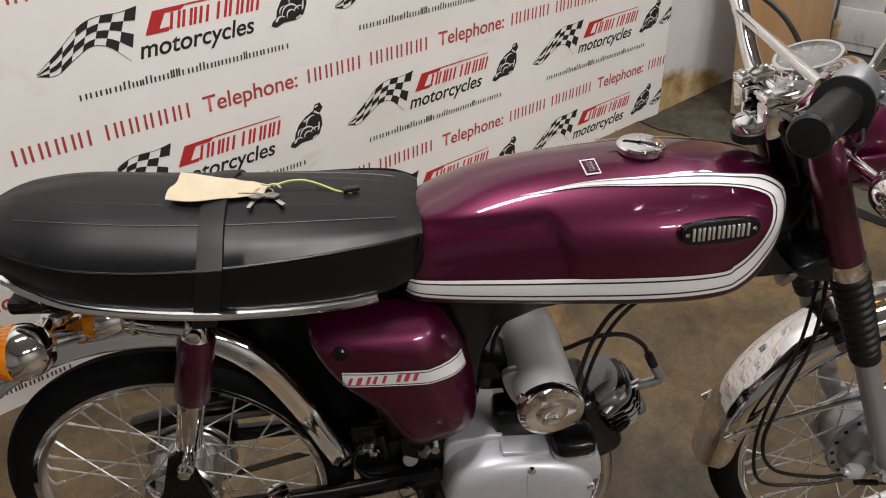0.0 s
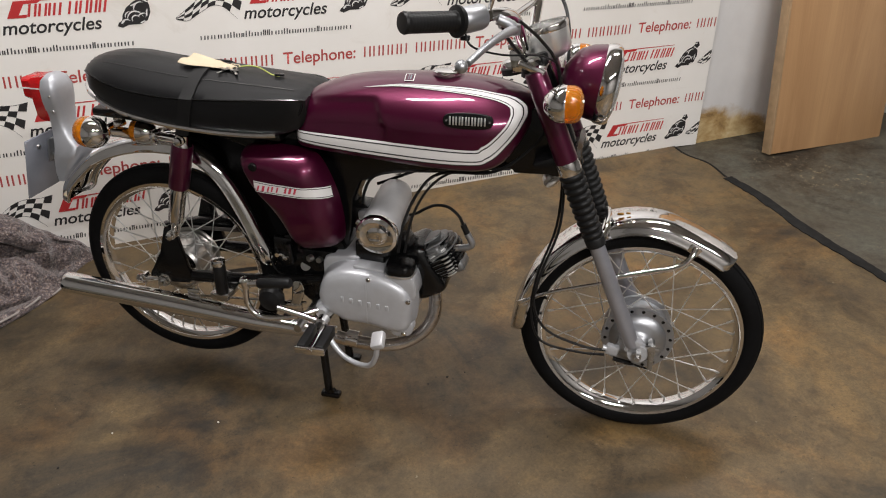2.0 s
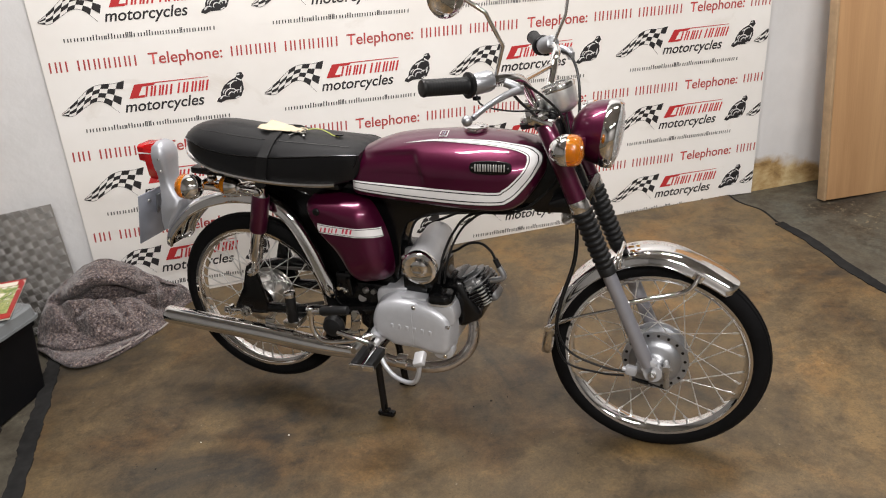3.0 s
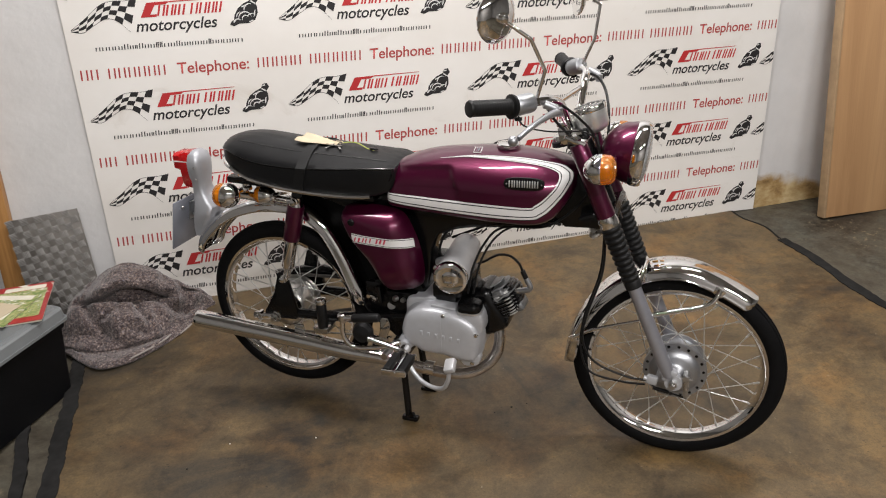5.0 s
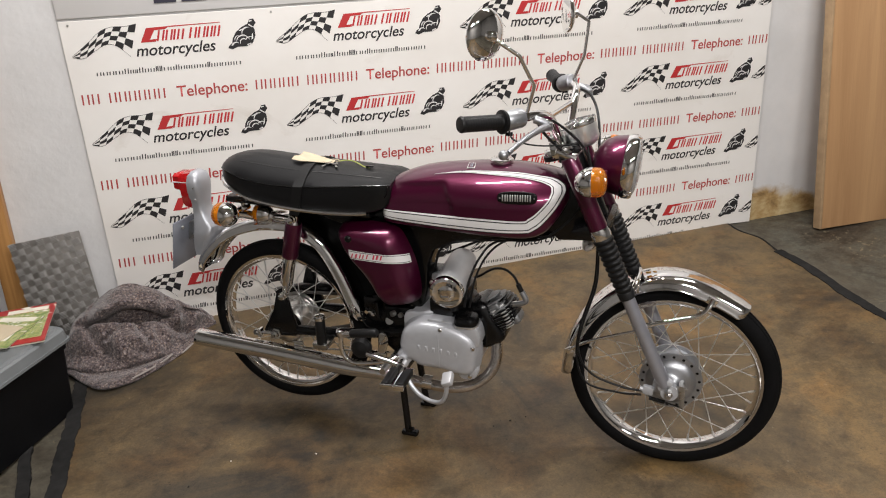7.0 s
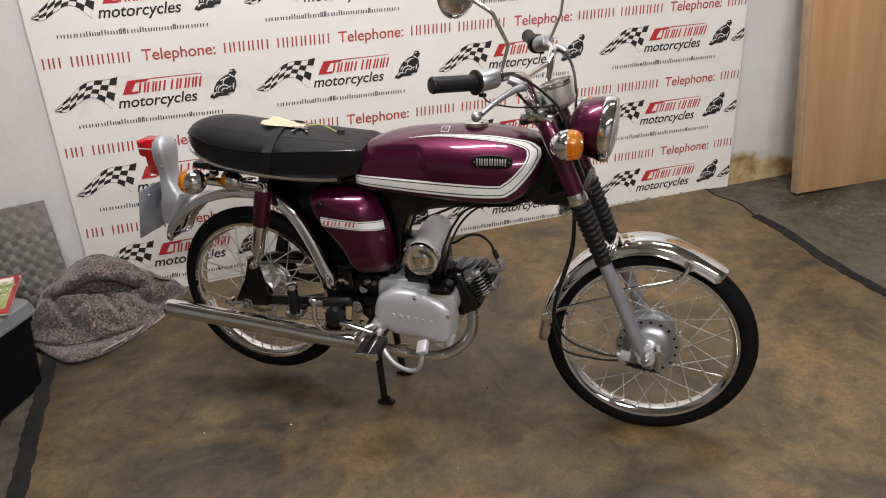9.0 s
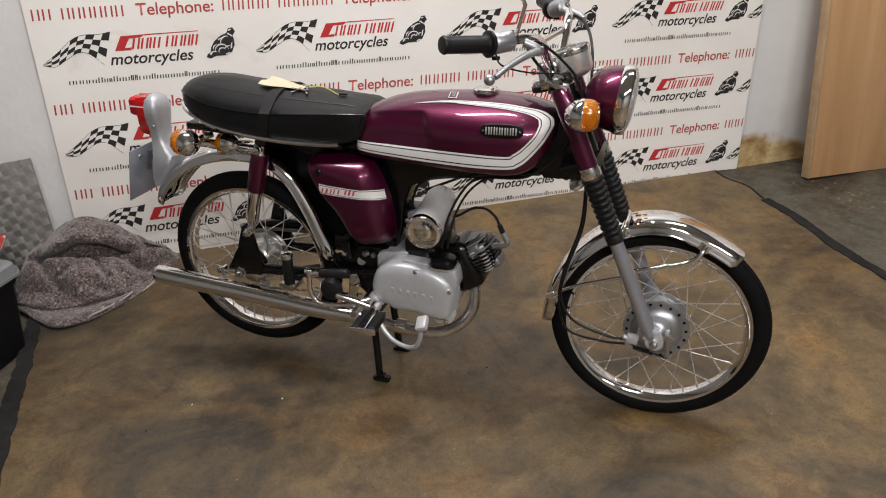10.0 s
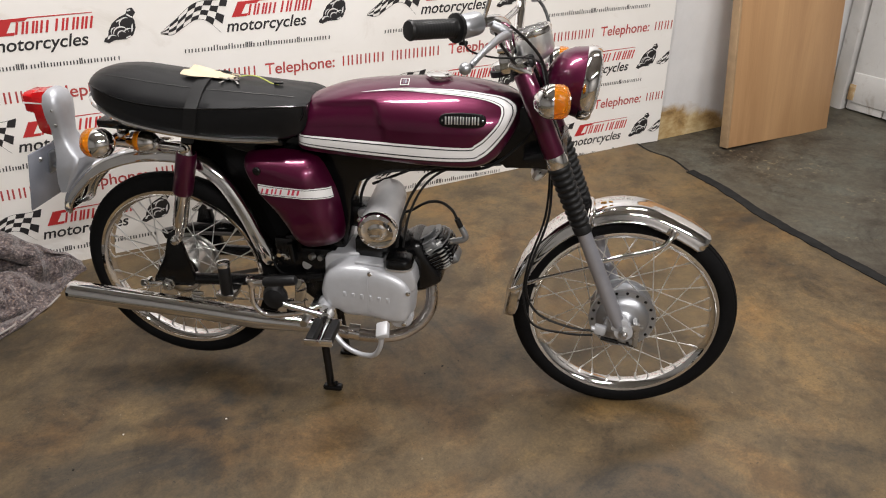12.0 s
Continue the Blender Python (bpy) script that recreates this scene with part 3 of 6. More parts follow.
MARK = [[(0.532, 0.002), (0.546, -0.004), (0.566, 0.004), (0.600, 0.004), (0.622, 0.014), (0.634, 0.038), (0.634, 0.060), (0.630, 0.070), (0.641, 0.084), (0.634, 0.099), (0.619, 0.097),
         (0.611, 0.082), (0.588, 0.072), (0.566, 0.056), (0.552, 0.034), (0.548, 0.018), (0.538, 0.012)]]


def arc(cx, cz, r, w, a0, a1):
    """A thin crescent of unprinted board."""
    pts = [radians(a0 + (a1 - a0) * k / 8) for k in range(9)]
    return [(cx + r * math.cos(a), cz + r * math.sin(a)) for a in pts] + [(cx + (r - w * math.sin((k + 0.5) / 9 * math.pi)) * math.cos(a), cz + (r - w * math.sin((k + 0.5) / 9 * math.pi)) * math.sin(a)) for k, a in reversed(list(enumerate(pts)))]


MARK_IN = [arc(0.588, 0.022, 0.024, 0.0045, 10, 190), arc(0.589, 0.020, 0.013, 0.004, 20, 210), arc(0.606, 0.052, 0.020, 0.005, 60, 200), arc(0.560, 0.006, 0.016, 0.004, 40, 170), [(0.618, 0.024), (0.624, 0.030), (0.627, 0.050), (0.622, 0.044)],
           [(0.612, 0.078), (0.628, 0.068), (0.630, 0.071), (0.615, 0.082)], arc(0.612, 0.020, 0.018, 0.004, 60, 160), arc(0.572, 0.030, 0.014, 0.0035, 80, 200), [(0.580, 0.058), (0.598, 0.066), (0.599, 0.070), (0.579, 0.062)],
           [(0.600, 0.006), (0.616, 0.012), (0.614, 0.015), (0.600, 0.010)], [(0.618, 0.088), (0.628, 0.091), (0.627, 0.095), (0.617, 0.092)], [(0.548, 0.008), (0.556, 0.016), (0.553, 0.018), (0.546, 0.011)]]


def lettering(text, x0, x1, z, shear=0.0, bold=0.0):
    """A mesh of built-in lettering that fills x0 to x1 on the line z."""
    cu = bpy.data.curves.new("text", "FONT")
    cu.body, cu.shear, cu.size, cu.offset = text, shear, 1.0, bold
    ob = new("text", cu)
    me = bpy.data.meshes.new_from_object(ob.evaluated_get(bpy.context.evaluated_depsgraph_get()))
    bpy.data.objects.remove(ob)
    bm = bmesh.new()
    bm.from_mesh(me)
    bpy.data.meshes.remove(me)
    xs = [v.co.x for v in bm.verts]
    k = (x1 - x0) / (max(xs) - min(xs))
    lo = min(xs)
    for v in bm.verts:
        v.co = (x0 + (v.co.x - lo) * k, -0.0008, z + v.co.y * k)
    return bm


bpy.context.view_layer.update()
WORD = lettering("motorcycles", 0.214, 0.490, -0.002, 0.28, 0.014)
TEL = lettering("Telephone:", 0.328, 0.580, 0.157, 0.06, 0.010)


def keep(name, bm, mat):
    ob = part(name, bm, mat, banner, flat=True)
    me = ob.data
    bpy.data.objects.remove(ob)
    return me


INKS = {"logo_print": keep("logo_print", prints(LOGO), RED_INK), "lettering": keep("lettering", WORD, INK), "web_line": keep("web_line", prints(WEB), GREY_INK),
        "emblem_print": keep("emblem_print", prints(MARK), INK), "emblem_light": keep("emblem_light", prints(MARK_IN, -0.0014), WHITE),
        "flag_print": keep("flag_print", prints(flag_polys()), INK)}
TEL_ME = keep("telephone_word", TEL, ROSE_INK)
LOGO_BAR_MES = [keep("logo_bar", prints([q]), RED_INK) for q in LOGO_BARS]
DIGIT = keep("number_bar", prints([[(0.0035, 0), (0.0090, 0), (0.0110, 0.036), (0.0055, 0.036)], [(0.0225, 0), (0.0280, 0), (0.0300, 0.036), (0.0245, 0.036)]]), ROSE_INK)
EDGE_FLAG = keep("flag_print", prints(flag_polys(0.070)), INK)
NUMBER = [0.606 + 0.0335 * k for k in range(5)] + [0.798 + 0.0335 * k for k in range(6)]
for z in ROWS:
    for n, x in enumerate(TIPS):
        if n == 4:
            share("flag_print", EDGE_FLAG, banner, pose(x, 0, z))
            continue
        for name, me in INKS.items():
            ob = share(name, me, banner, pose(x, 0, z))
            if name in ("web_line", "emblem_light"):
                tagged(ob, kind="stuff")
        for me in LOGO_BAR_MES:
            share("logo_bar", me, banner, pose(x, 0, z))
        if z < 1.0:
            share("telephone_word", TEL_ME, banner, pose(x, 0, z))
            for dx in NUMBER:
                if x + dx + 0.027 < CUT:
                    share("number_bar", DIGIT, banner, pose(x + dx, 0, z + 0.157))
    if z < 1.0:
        for dx in NUMBER:
            if -0.708 - 0.702 + dx > BX0:
                share("number_bar", DIGIT, banner, pose(-1.410 + dx, 0, z + 0.157))

# ---- things along the wall ----
plate_m = pose(-1.005, -0.120, 0.0, -9, 0, 0) @ pose(0, 0, 0, 0, -5, 0)
tread = empty("tread_plate", plate_m, "dull metal tread plate leaning against the wall", "metal plate")
part("sheet", box((0.1225, 0, 0.228), (0.245, 0.004, 0.456), 0.001), TREAD, tread)


def tread_bars():
    bm = bmesh.new()
    for i in range(-8, 18):
        for j in range(-8, 18):
            cx, cz, flip = (i - j) * 0.0240 + 0.010, (i + j) * 0.0240 + 0.012, (i + j) % 2
            if not (0.008 < cx < 0.237 and 0.008 < cz < 0.448):
                continue
            for k in range(5):
                o = (k - 2) * 0.0058
                m = Matrix.Translation((cx, -0.0028, cz)) @ pose(0, 0, 0, 0, 80 if flip else -10, 0) @ Matrix.Translation((0, 0, o)) @ Matrix.Diagonal((0.0128, 0.0020, 0.00105, 1))
                g = bmesh.ops.create_cube(bm, size=2.0, matrix=m)
                for v in g["verts"]:
                    if v.co.y < -0.003:
                        c = Vector((cx, v.co.y, cz))
                        v.co = c + (v.co - c) * 0.88
    return bm


tagged(part("tread_pattern", tread_bars(), grained("worn_bar_tops", (0.36, 0.35, 0.335), 0.5, 0.1, 0, 60, 0.3).m, tread), kind="stuff")

post = empty("timber_post", pose(-1.082, -0.016, 0, 0, 1.5, 0), "orange-brown pine post standing by the wall", "post")
part("shaft", box((0, 0, 0.60), (0.07, 0.045, 1.20), 0.004), PINE, post)
cupboard = empty("cabinet", pose(-1.42, -0.20, 0), "dark low cabinet in shadow beside the pine post", "cabinet")
part("body", box((0, 0, 0.36), (0.56, 0.36, 0.72), 0.006), DARK, cupboard)
part("top", box((0, 0, 0.735), (0.58, 0.38, 0.026), 0.004), PINE, cupboard)


# folded felt blanket in a heap
def blanket():
    """A heap with a loose flap in front, a slumped body and a thick roll behind a hollow."""
    xs = (-0.915, -0.884, -0.845, -0.767, -0.676, -0.606, -0.534, -0.469, -0.415, -0.378)
    front = (-0.255, -0.290, -0.345, -0.425, -0.417, -0.369, -0.301, -0.205, -0.110, -0.060)
    crease = (-0.235, -0.262, -0.292, -0.322, -0.318, -0.296, -0.252, -0.172, -0.098, -0.058)
    body = (0.06, 0.120, 0.150, 0.168, 0.156, 0.144, 0.138, 0.118, 0.075, 0.012)
    crest = (0.07, 0.130, 0.165, 0.222, 0.256, 0.236, 0.178, 0.128, 0.080, 0.010)
    hollow = (0.0, 0.0, 0.3, 1.0, 1.1, 1.1, 1.0, 0.6, 0.0, 0.0)
    rings = []
    for x in np.linspace(xs[0], xs[-1], 110):
        f, c, b, z, g = (table(float(x), xs, q) for q in (front, crease, body, crest, hollow))
        g = max(0.0, min(1.1, g))
        top = min(-0.200, c + 0.35 * (-0.09 - c)) if c < -0.2 else c + 0.4 * (-0.07 - c)
        ridge = max(-0.105, top + 0.02)
        line = [(f, 0.0), (f - 0.004, 0.010), (f + 0.020, 0.022), (c - 0.012, 0.016), (c - 0.014, 0.030), (c - 0.004, 0.065 * b / 0.19), (c + 0.35 * (top - c), b * 0.70), (c + 0.75 * (top - c), b * 0.93), (top, b)]
        inner = [(top + 0.014, b - 0.014), (top + 0.022, b - 0.062), (top + 0.060, b - 0.085), (top + 0.072, z - 0.085), (top + 0.040, z - 0.060), (top + 0.022, z - 0.040), (top + 0.032, z - 0.014), (ridge - 0.018, z - 0.001)]
        for k, (y, h) in enumerate(inner):
            s = (k + 1) / (len(inner) + 1)
            line.append((top + (ridge - top) * s * (1 - g) + (y - top) * g, (b + (z - b) * s) * (1 - g) + max(h, 0.01) * g))
        line += [(ridge, z), (ridge + 0.035, z * 0.90), (ridge + 0.058, z * 0.62), (ridge + 0.066, z * 0.25), (ridge + 0.066, 0.0)]
        ring = []
        for q in spline([(float(x), y, h) for y, h in line], 4):
            p = Vector(q)
            soft = min(1.0, max(p.z, 0.0) / 0.05)
            n = 0.030 * noise.noise((p.x * 8, p.y * 8, p.z * 8 + 3)) + 0.020 * noise.noise((p.x * 19, p.y * 19, p.z * 19)) + 0.007 * noise.noise((p.x * 40, p.y * 40, p.z * 40)) + 0.003 * noise.noise((p.x * 60, p.y * 60, p.z * 60))
            for (x0, z0), (x1, z1), w in (((-0.815, 0.175), (-0.705, 0.045), 0.014), ((-0.640, 0.165), (-0.600, 0.085), 0.010), ((-0.560, 0.150), (-0.470, 0.050), 0.012), ((-0.745, 0.130), (-0.690, 0.150), 0.009)):
                if p.y < top:
                    dx, dz = x1 - x0, z1 - z0
                    s = max(0.0, min(1.0, ((p.x - x0) * dx + (p.z - z0) * dz) / (dx * dx + dz * dz)))
                    d = math.hypot(p.x - x0 - s * dx, p.z - z0 - s * dz)
                    n -= 0.021 * math.exp(-(d / w) ** 2)
            ring.append((p.x + 0.4 * n * soft + 0.64, p.y - n * soft + 0.20, max(0.0, p.z + 0.7 * n * soft)))
        rings.append(ring)
    return loft(rings)


heap = empty("blanket", pose(-0.64, -0.20, 0.0), "grey flecked felt blanket folded in a heap on the floor", "blanket")
part("cloth", blanket(), WOOL, heap)
HEM = grained("hem_binding", (0.30, 0.27, 0.25), 0.9, 0, 0, 60, 0.3).m
for line in ([(-0.020, -0.214, 0.018), (0.034, -0.172, 0.020), (0.085, -0.122, 0.022), (0.110, -0.098, 0.030)], [(0.118, -0.090, 0.012), (0.145, -0.060, 0.012), (0.176, -0.004, 0.012)]):
    part("hem", tube(line, 0.0035, 6, 5), HEM, heap, "pale bound hem")
part("corner_flap", loft([[(x, y, 0.010 + h) for x, y, h in r] for r in (((0.105, -0.105, 0), (0.135, -0.085, 0.004), (0.172, -0.010, 0.003)), ((0.100, -0.085, 0.01), (0.130, -0.060, 0.016), (0.150, 0.0, 0.012)), ((0.090, -0.05, 0.02), (0.12, -0.03, 0.03), (0.13, 0.02, 0.03)))], False, False), WOOL, heap)

# storage crate with a lid and papers on it
crate_m = pose(-0.812, -0.482, 0.0, 0, 0, -28)
crate = empty("storage_crate", crate_m, "black plastic storage crate with a pale grey lid", "crate")


def tapered(c, s0, s1, h, bevel=0.02):
    rings = []
    for z, s in ((0, s0), (h, s1)):
        ring = []
        for qx, qy, a0 in ((1, 1, 0), (-1, 1, 90), (-1, -1, 180), (1, -1, 270)):
            for k in range(5):
                a = radians(a0 + 22.5 * k)
                ring.append((c[0] + qx * (s[0] / 2 - bevel) + bevel * math.cos(a), c[1] + qy * (s[1] / 2 - bevel) + bevel * math.sin(a), c[2] + z))
        rings.append(ring)
    return loft(rings)


part("body", tapered((-0.20, -0.28, -0.020), (0.36, 0.52), (0.388, 0.552), 0.260), BLACK_PLASTIC, crate)
part("rim", tapered((-0.20, -0.28, 0.214), (0.396, 0.560), (0.400, 0.564), 0.016), BLACK_PLASTIC, crate)
part("lid", merged(tapered((-0.20, -0.28, 0.238), (0.424, 0.588), (0.424, 0.588), 0.009, 0.03), tapered((-0.20, -0.28, 0.247), (0.416, 0.580), (0.408, 0.572), 0.030, 0.03), tapered((-0.20, -0.28, 0.277), (0.408, 0.572), (0.396, 0.560), 0.006, 0.03), tapered((-0.20, -0.28, 0.283), (0.380, 0.545), (0.372, 0.537), 0.007, 0.03)), GREY_PLASTIC, crate)


def magazine(name, x, y, z, rz, w, h, thick, mat, label, extra=()):
    m = empty(name, pose(x, y, z, 0, 0, rz), label, "magazine" if name == "magazine" else "paper", "magazines on the crate" if name == "magazine" else "")
    part("pages", box((0, 0, thick / 2), (w - 0.004, h - 0.004, thick - 0.0016), 0), PAGES, m)
    part("cover", box((0, 0, thick - 0.0004), (w, h, 0.0012), 0), mat, m)
    for n, (cx, cy, sx, sy, mt) in enumerate(extra):
        part("cover_print", box((cx * w, cy * h, thick + 0.0002 + 0.0001 * n), (sx * w, sy * h, 0.0004), 0), mt, m)
    return m


magazine("magazine", -0.962, -0.452, 0.2905, 4, 0.21, 0.297, 0.008, COVER_RED, "magazine with a red and green cover on the crate lid", ((0, -0.02, 0.86, 0.72, COVER_GREEN), (0.1, 0.40, 0.6, 0.10, PAGES), (-0.2, -0.1, 0.3, 0.3, PAGES)))
magazine("magazine", -0.988, -0.492, 0.2990, -17, 0.155, 0.222, 0.005, COVER_GREEN, "small green printed booklet lying on a magazine", ((0, 0.38, 0.8, 0.14, PAGES), (0.05, -0.1, 0.5, 0.4, PAGES)))
magazine("paper_sheet", -1.030, -0.528, 0.3045, -32, 0.13, 0.18, 0.002, PAPER, "cream paper sheet lying on the booklets")

# crumbs on the floor
def crumb(seed, size):
    """A small broken lump with flat facets."""
    rnd = random.Random(seed)
    bm = bmesh.new()
    bmesh.ops.create_icosphere(bm, subdivisions=1, radius=size)
    for v in bm.verts:
        v.co *= rnd.uniform(0.65, 1.15)
        v.co.z = v.co.z * 0.55 + size * 0.42
    return bm


GRIT_PALE = grained("pale_plaster_grit", (0.62, 0.60, 0.56), 0.8, 0, 0, 200, 0.2).m
GRIT_DARK = grained("dark_dirt_grit", (0.020, 0.017, 0.014), 0.8, 0, 0, 200, 0.3).m
for k, (x, y, size, pale) in enumerate(((-0.081, -1.026, 0.0034, 1), (-0.329, -0.971, 0.0030, 1), (0.515, -1.075, 0.0046, 0), (0.565, -1.073, 0.0028, 0), (0.457, -1.083, 0.0030, 0), (-0.448, -1.044, 0.0034, 0))):
    bm = crumb(k, size)
    me = bpy.data.meshes.new("crumb")
    bm.to_mesh(me)
    bm.free()
    me.materials.append(GRIT_PALE if pale else GRIT_DARK)
    ob = new("crumb", me)
    ob.matrix_world = pose(x, y, rise(x, y), 0, 0, 50 * k)
    tagged(ob, "tiny pale crumb of plaster on the brown floor" if pale else "tiny dark crumb of dirt on the brown floor", "debris", "crumbs on the floor")


# ---- the motorcycle: x ahead, y to its left, z up; origin on the floor below the rear axle ----
BIKE = pose(-0.0947, -0.7353, 0.0, 0, 0, -34)
bike = empty("motorcycle", BIKE, "candy purple classic moped with chrome mudguards on its stand", "motorcycle")
RA, FA = Vector((0.004, 0, 0.302)), Vector((1.160, 0, 0.272))


def wheel(name, c, hub_profile, hub_mat, flange, rot):
    """Hub with tyre, rim and spokes."""
    hub = part(name, turned(hub_profile, c, (0, 1, 0), 40), hub_mat, bike, "spoked wheel with a polished alloy hub")
    tyre = [(-0.016, 0.224), (-0.024, 0.230), (-0.0275, 0.241), (-0.027, 0.252), (-0.022, 0.262), (-0.0175, 0.2660), (-0.0165, 0.2640), (-0.0145, 0.2645), (-0.0135, 0.2690),
            (-0.0075, 0.2715), (-0.0065, 0.2690), (-0.0045, 0.2692), (-0.0035, 0.2728)]
    part("tyre", hoop(tyre + [(-y, r) for y, r in reversed(tyre)], c, 96), TYRE, hub, "black ribbed road tyre")
    rim = [(-0.022, 0.231), (-0.0235, 0.229), (-0.022, 0.2225), (-0.017, 0.219), (-0.012, 0.2115), (0, 0.2085)]
    inner = [(0, 0.2125), (-0.010, 0.2150), (-0.0150, 0.2225), (-0.0195, 0.2300)]
    prof = rim[:-1] + [(0, 0.2085)] + [(-y, r) for y, r in reversed(rim[:-1])] + [(-y, r) for y, r in reversed(inner[1:])] + inner
    part("rim", hoop(prof, c, 96), CHROME, hub, "chromed steel rim")
    kinds = []
    for side in (-1, 1):
        for lean in (-1, 1):
            a = Vector((flange * math.cos(lean * 1.05), side * 0.026, flange * math.sin(lean * 1.05)))
            b = Vector((0.2095, side * 0.004, 0))
            d = (b - a).normalized()
            bm = merged(tube([a, b], 0.00145, 6, 1), tube([b - d * 0.014, b], 0.0028, 6, 1))
            ob = part("spoke", bm, SPOKE, hub)
            kinds.append(ob.data)
            bpy.data.objects.remove(ob)
    for k in range(36):
        a = 360 * k / 36 + rot
        share("spoke", kinds[k % 4], hub, Matrix.Translation(c) @ pose(0, 0, 0, 0, a, 0))
    return hub


rear = wheel("rear_wheel", RA, [(-0.040, 0.030), (-0.040, 0.060), (-0.034, 0.064), (-0.030, 0.058), (0.030, 0.058), (0.034, 0.066), (0.042, 0.066), (0.044, 0.03)], STEEL, 0.056, 2)
front = wheel("front_wheel", FA, [(-0.036, 0.030), (-0.036, 0.0795), (-0.033, 0.0815), (-0.029, 0.0815), (-0.027, 0.0700), (0.022, 0.0680), (0.024, 0.0765), (0.031, 0.0765), (0.034, 0.060), (0.040, 0.02)], ALLOY, 0.074, 5)
for k in range(18):
    a = 2 * math.pi * (k + 0.3) / 18
    part("hub_hole", turned([(0, 0.0042), (0.0012, 0.0036)], FA + Vector((0.0725 * math.cos(a), -0.0358, 0.0725 * math.sin(a))), (0, -1, 0), 8), BLACK, front)
part("axle", tube([FA + Vector((0, -0.112, 0)), FA + Vector((0, 0.112, 0))], 0.007, 10, 1), STEEL, front)
part("axle", tube([RA + Vector((0, -0.105, 0)), RA + Vector((0, 0.105, 0))], 0.007, 10, 1), STEEL, rear)
part("brake_plate", turned([(-0.068, 0.010), (-0.068, 0.019), (-0.064, 0.024), (-0.058, 0.027), (-0.054, 0.034), (-0.051, 0.046), (-0.047, 0.055), (-0.041, 0.060), (-0.037, 0.064), (-0.035, 0.0645)], FA, (0, 1, 0), 40), ALLOY, front)
part("cam_lever", merged(slab([(1.183, 0.290), (1.199, 0.288), (1.199, 0.222), (1.187, 0.220)], -0.082, -0.074, 0.002), turned([(0, 0.008), (0.034, 0.008)], (1.190, -0.054, 0.282), (0, -1, 0), 12)), STEEL, front, "zinc plated brake cam lever")
part("cam_bolt", tube([(1.176, -0.084, 0.284), (1.206, -0.084, 0.282)], 0.0042, 8, 1), STEEL, front)
part("cable_end", merged(tube([(1.135, -0.080, 0.236), (1.196, -0.080, 0.222)], 0.0022, 8, 1), tube([(1.110, -0.080, 0.240), (1.150, -0.080, 0.233)], 0.0052, 8, 1)), BLACK, front, "black rubber boot on the brake cable end")
part("brake_plate", turned([(-0.054, 0.016), (-0.050, 0.040), (-0.041, 0.058), (-0.036, 0.06)], RA, (0, 1, 0), 40), CHROME, rear)
part("sprocket", turned([(0.046, 0.025), (0.046, 0.075), (0.050, 0.075), (0.050, 0.025)], RA, (0, 1, 0), 48), STEEL, rear)

# pressed frame
frame_line = [(0.925, 0.800), (0.930, 0.730), (0.918, 0.655), (0.890, 0.648), (0.850, 0.655), (0.650, 0.630), (0.570, 0.618), (0.512, 0.592), (0.492, 0.545), (0.486, 0.470), (0.468, 0.410),
              (0.450, 0.310), (0.385, 0.305), (0.360, 0.400), (0.330, 0.540), (0.250, 0.645), (0.100, 0.690), (-0.060, 0.720), (-0.060, 0.742), (0.100, 0.715), (0.300, 0.705), (0.420, 0.705), (0.880, 0.705)]
fr = part("frame", slab(frame_line, -0.034, 0.034, 0.008, 3), BLACK, bike, "black pressed steel frame")
part("head_tube", tube([(0.884, 0, 0.885), (0.975, 0, 0.665)], 0.027, 20, 1), BLACK, fr)
part("head_gusset", slab([(0.845, 0.785), (0.905, 0.800), (0.945, 0.715), (0.938, 0.655), (0.860, 0.652), (0.825, 0.690)], -0.046, 0.046, 0.008), BLACK, fr)
part("engine_bracket", slab([(0.50, 0.53), (0.53, 0.44), (0.62, 0.44), (0.60, 0.47), (0.545, 0.50)], -0.03, 0.03, 0.004), BLACK, fr)
part("battery_box", slab([(0.262, 0.660), (0.340, 0.660), (0.365, 0.520), (0.410, 0.420), (0.350, 0.372), (0.336, 0.400), (0.318, 0.500), (0.284, 0.585)], -0.044, 0.044, 0.006), BLACK, fr)
# matt black filler, added to darken the gap between rear mudguard and side panel
part("black_filler", slab([(0.056, 0.650), (0.100, 0.648), (0.134, 0.628), (0.184, 0.576), (0.226, 0.497), (0.261, 0.410), (0.290, 0.350), (0.362, 0.350), (0.362, 0.640), (0.310, 0.712), (0.050, 0.722)], 0.008, 0.060, 0.004), TYRE, fr)
part("splash_plate", slab([(0.290, 0.318), (0.284, 0.356), (0.298, 0.392), (0.372, 0.402), (0.376, 0.318)], -0.050, 0.050, 0.005), BLACK, fr)
part("pivot_plate", slab([(0.36, 0.42), (0.45, 0.42), (0.46, 0.29), (0.42, 0.24), (0.36, 0.29)], -0.066, 0.066, 0.006), BLACK, fr)
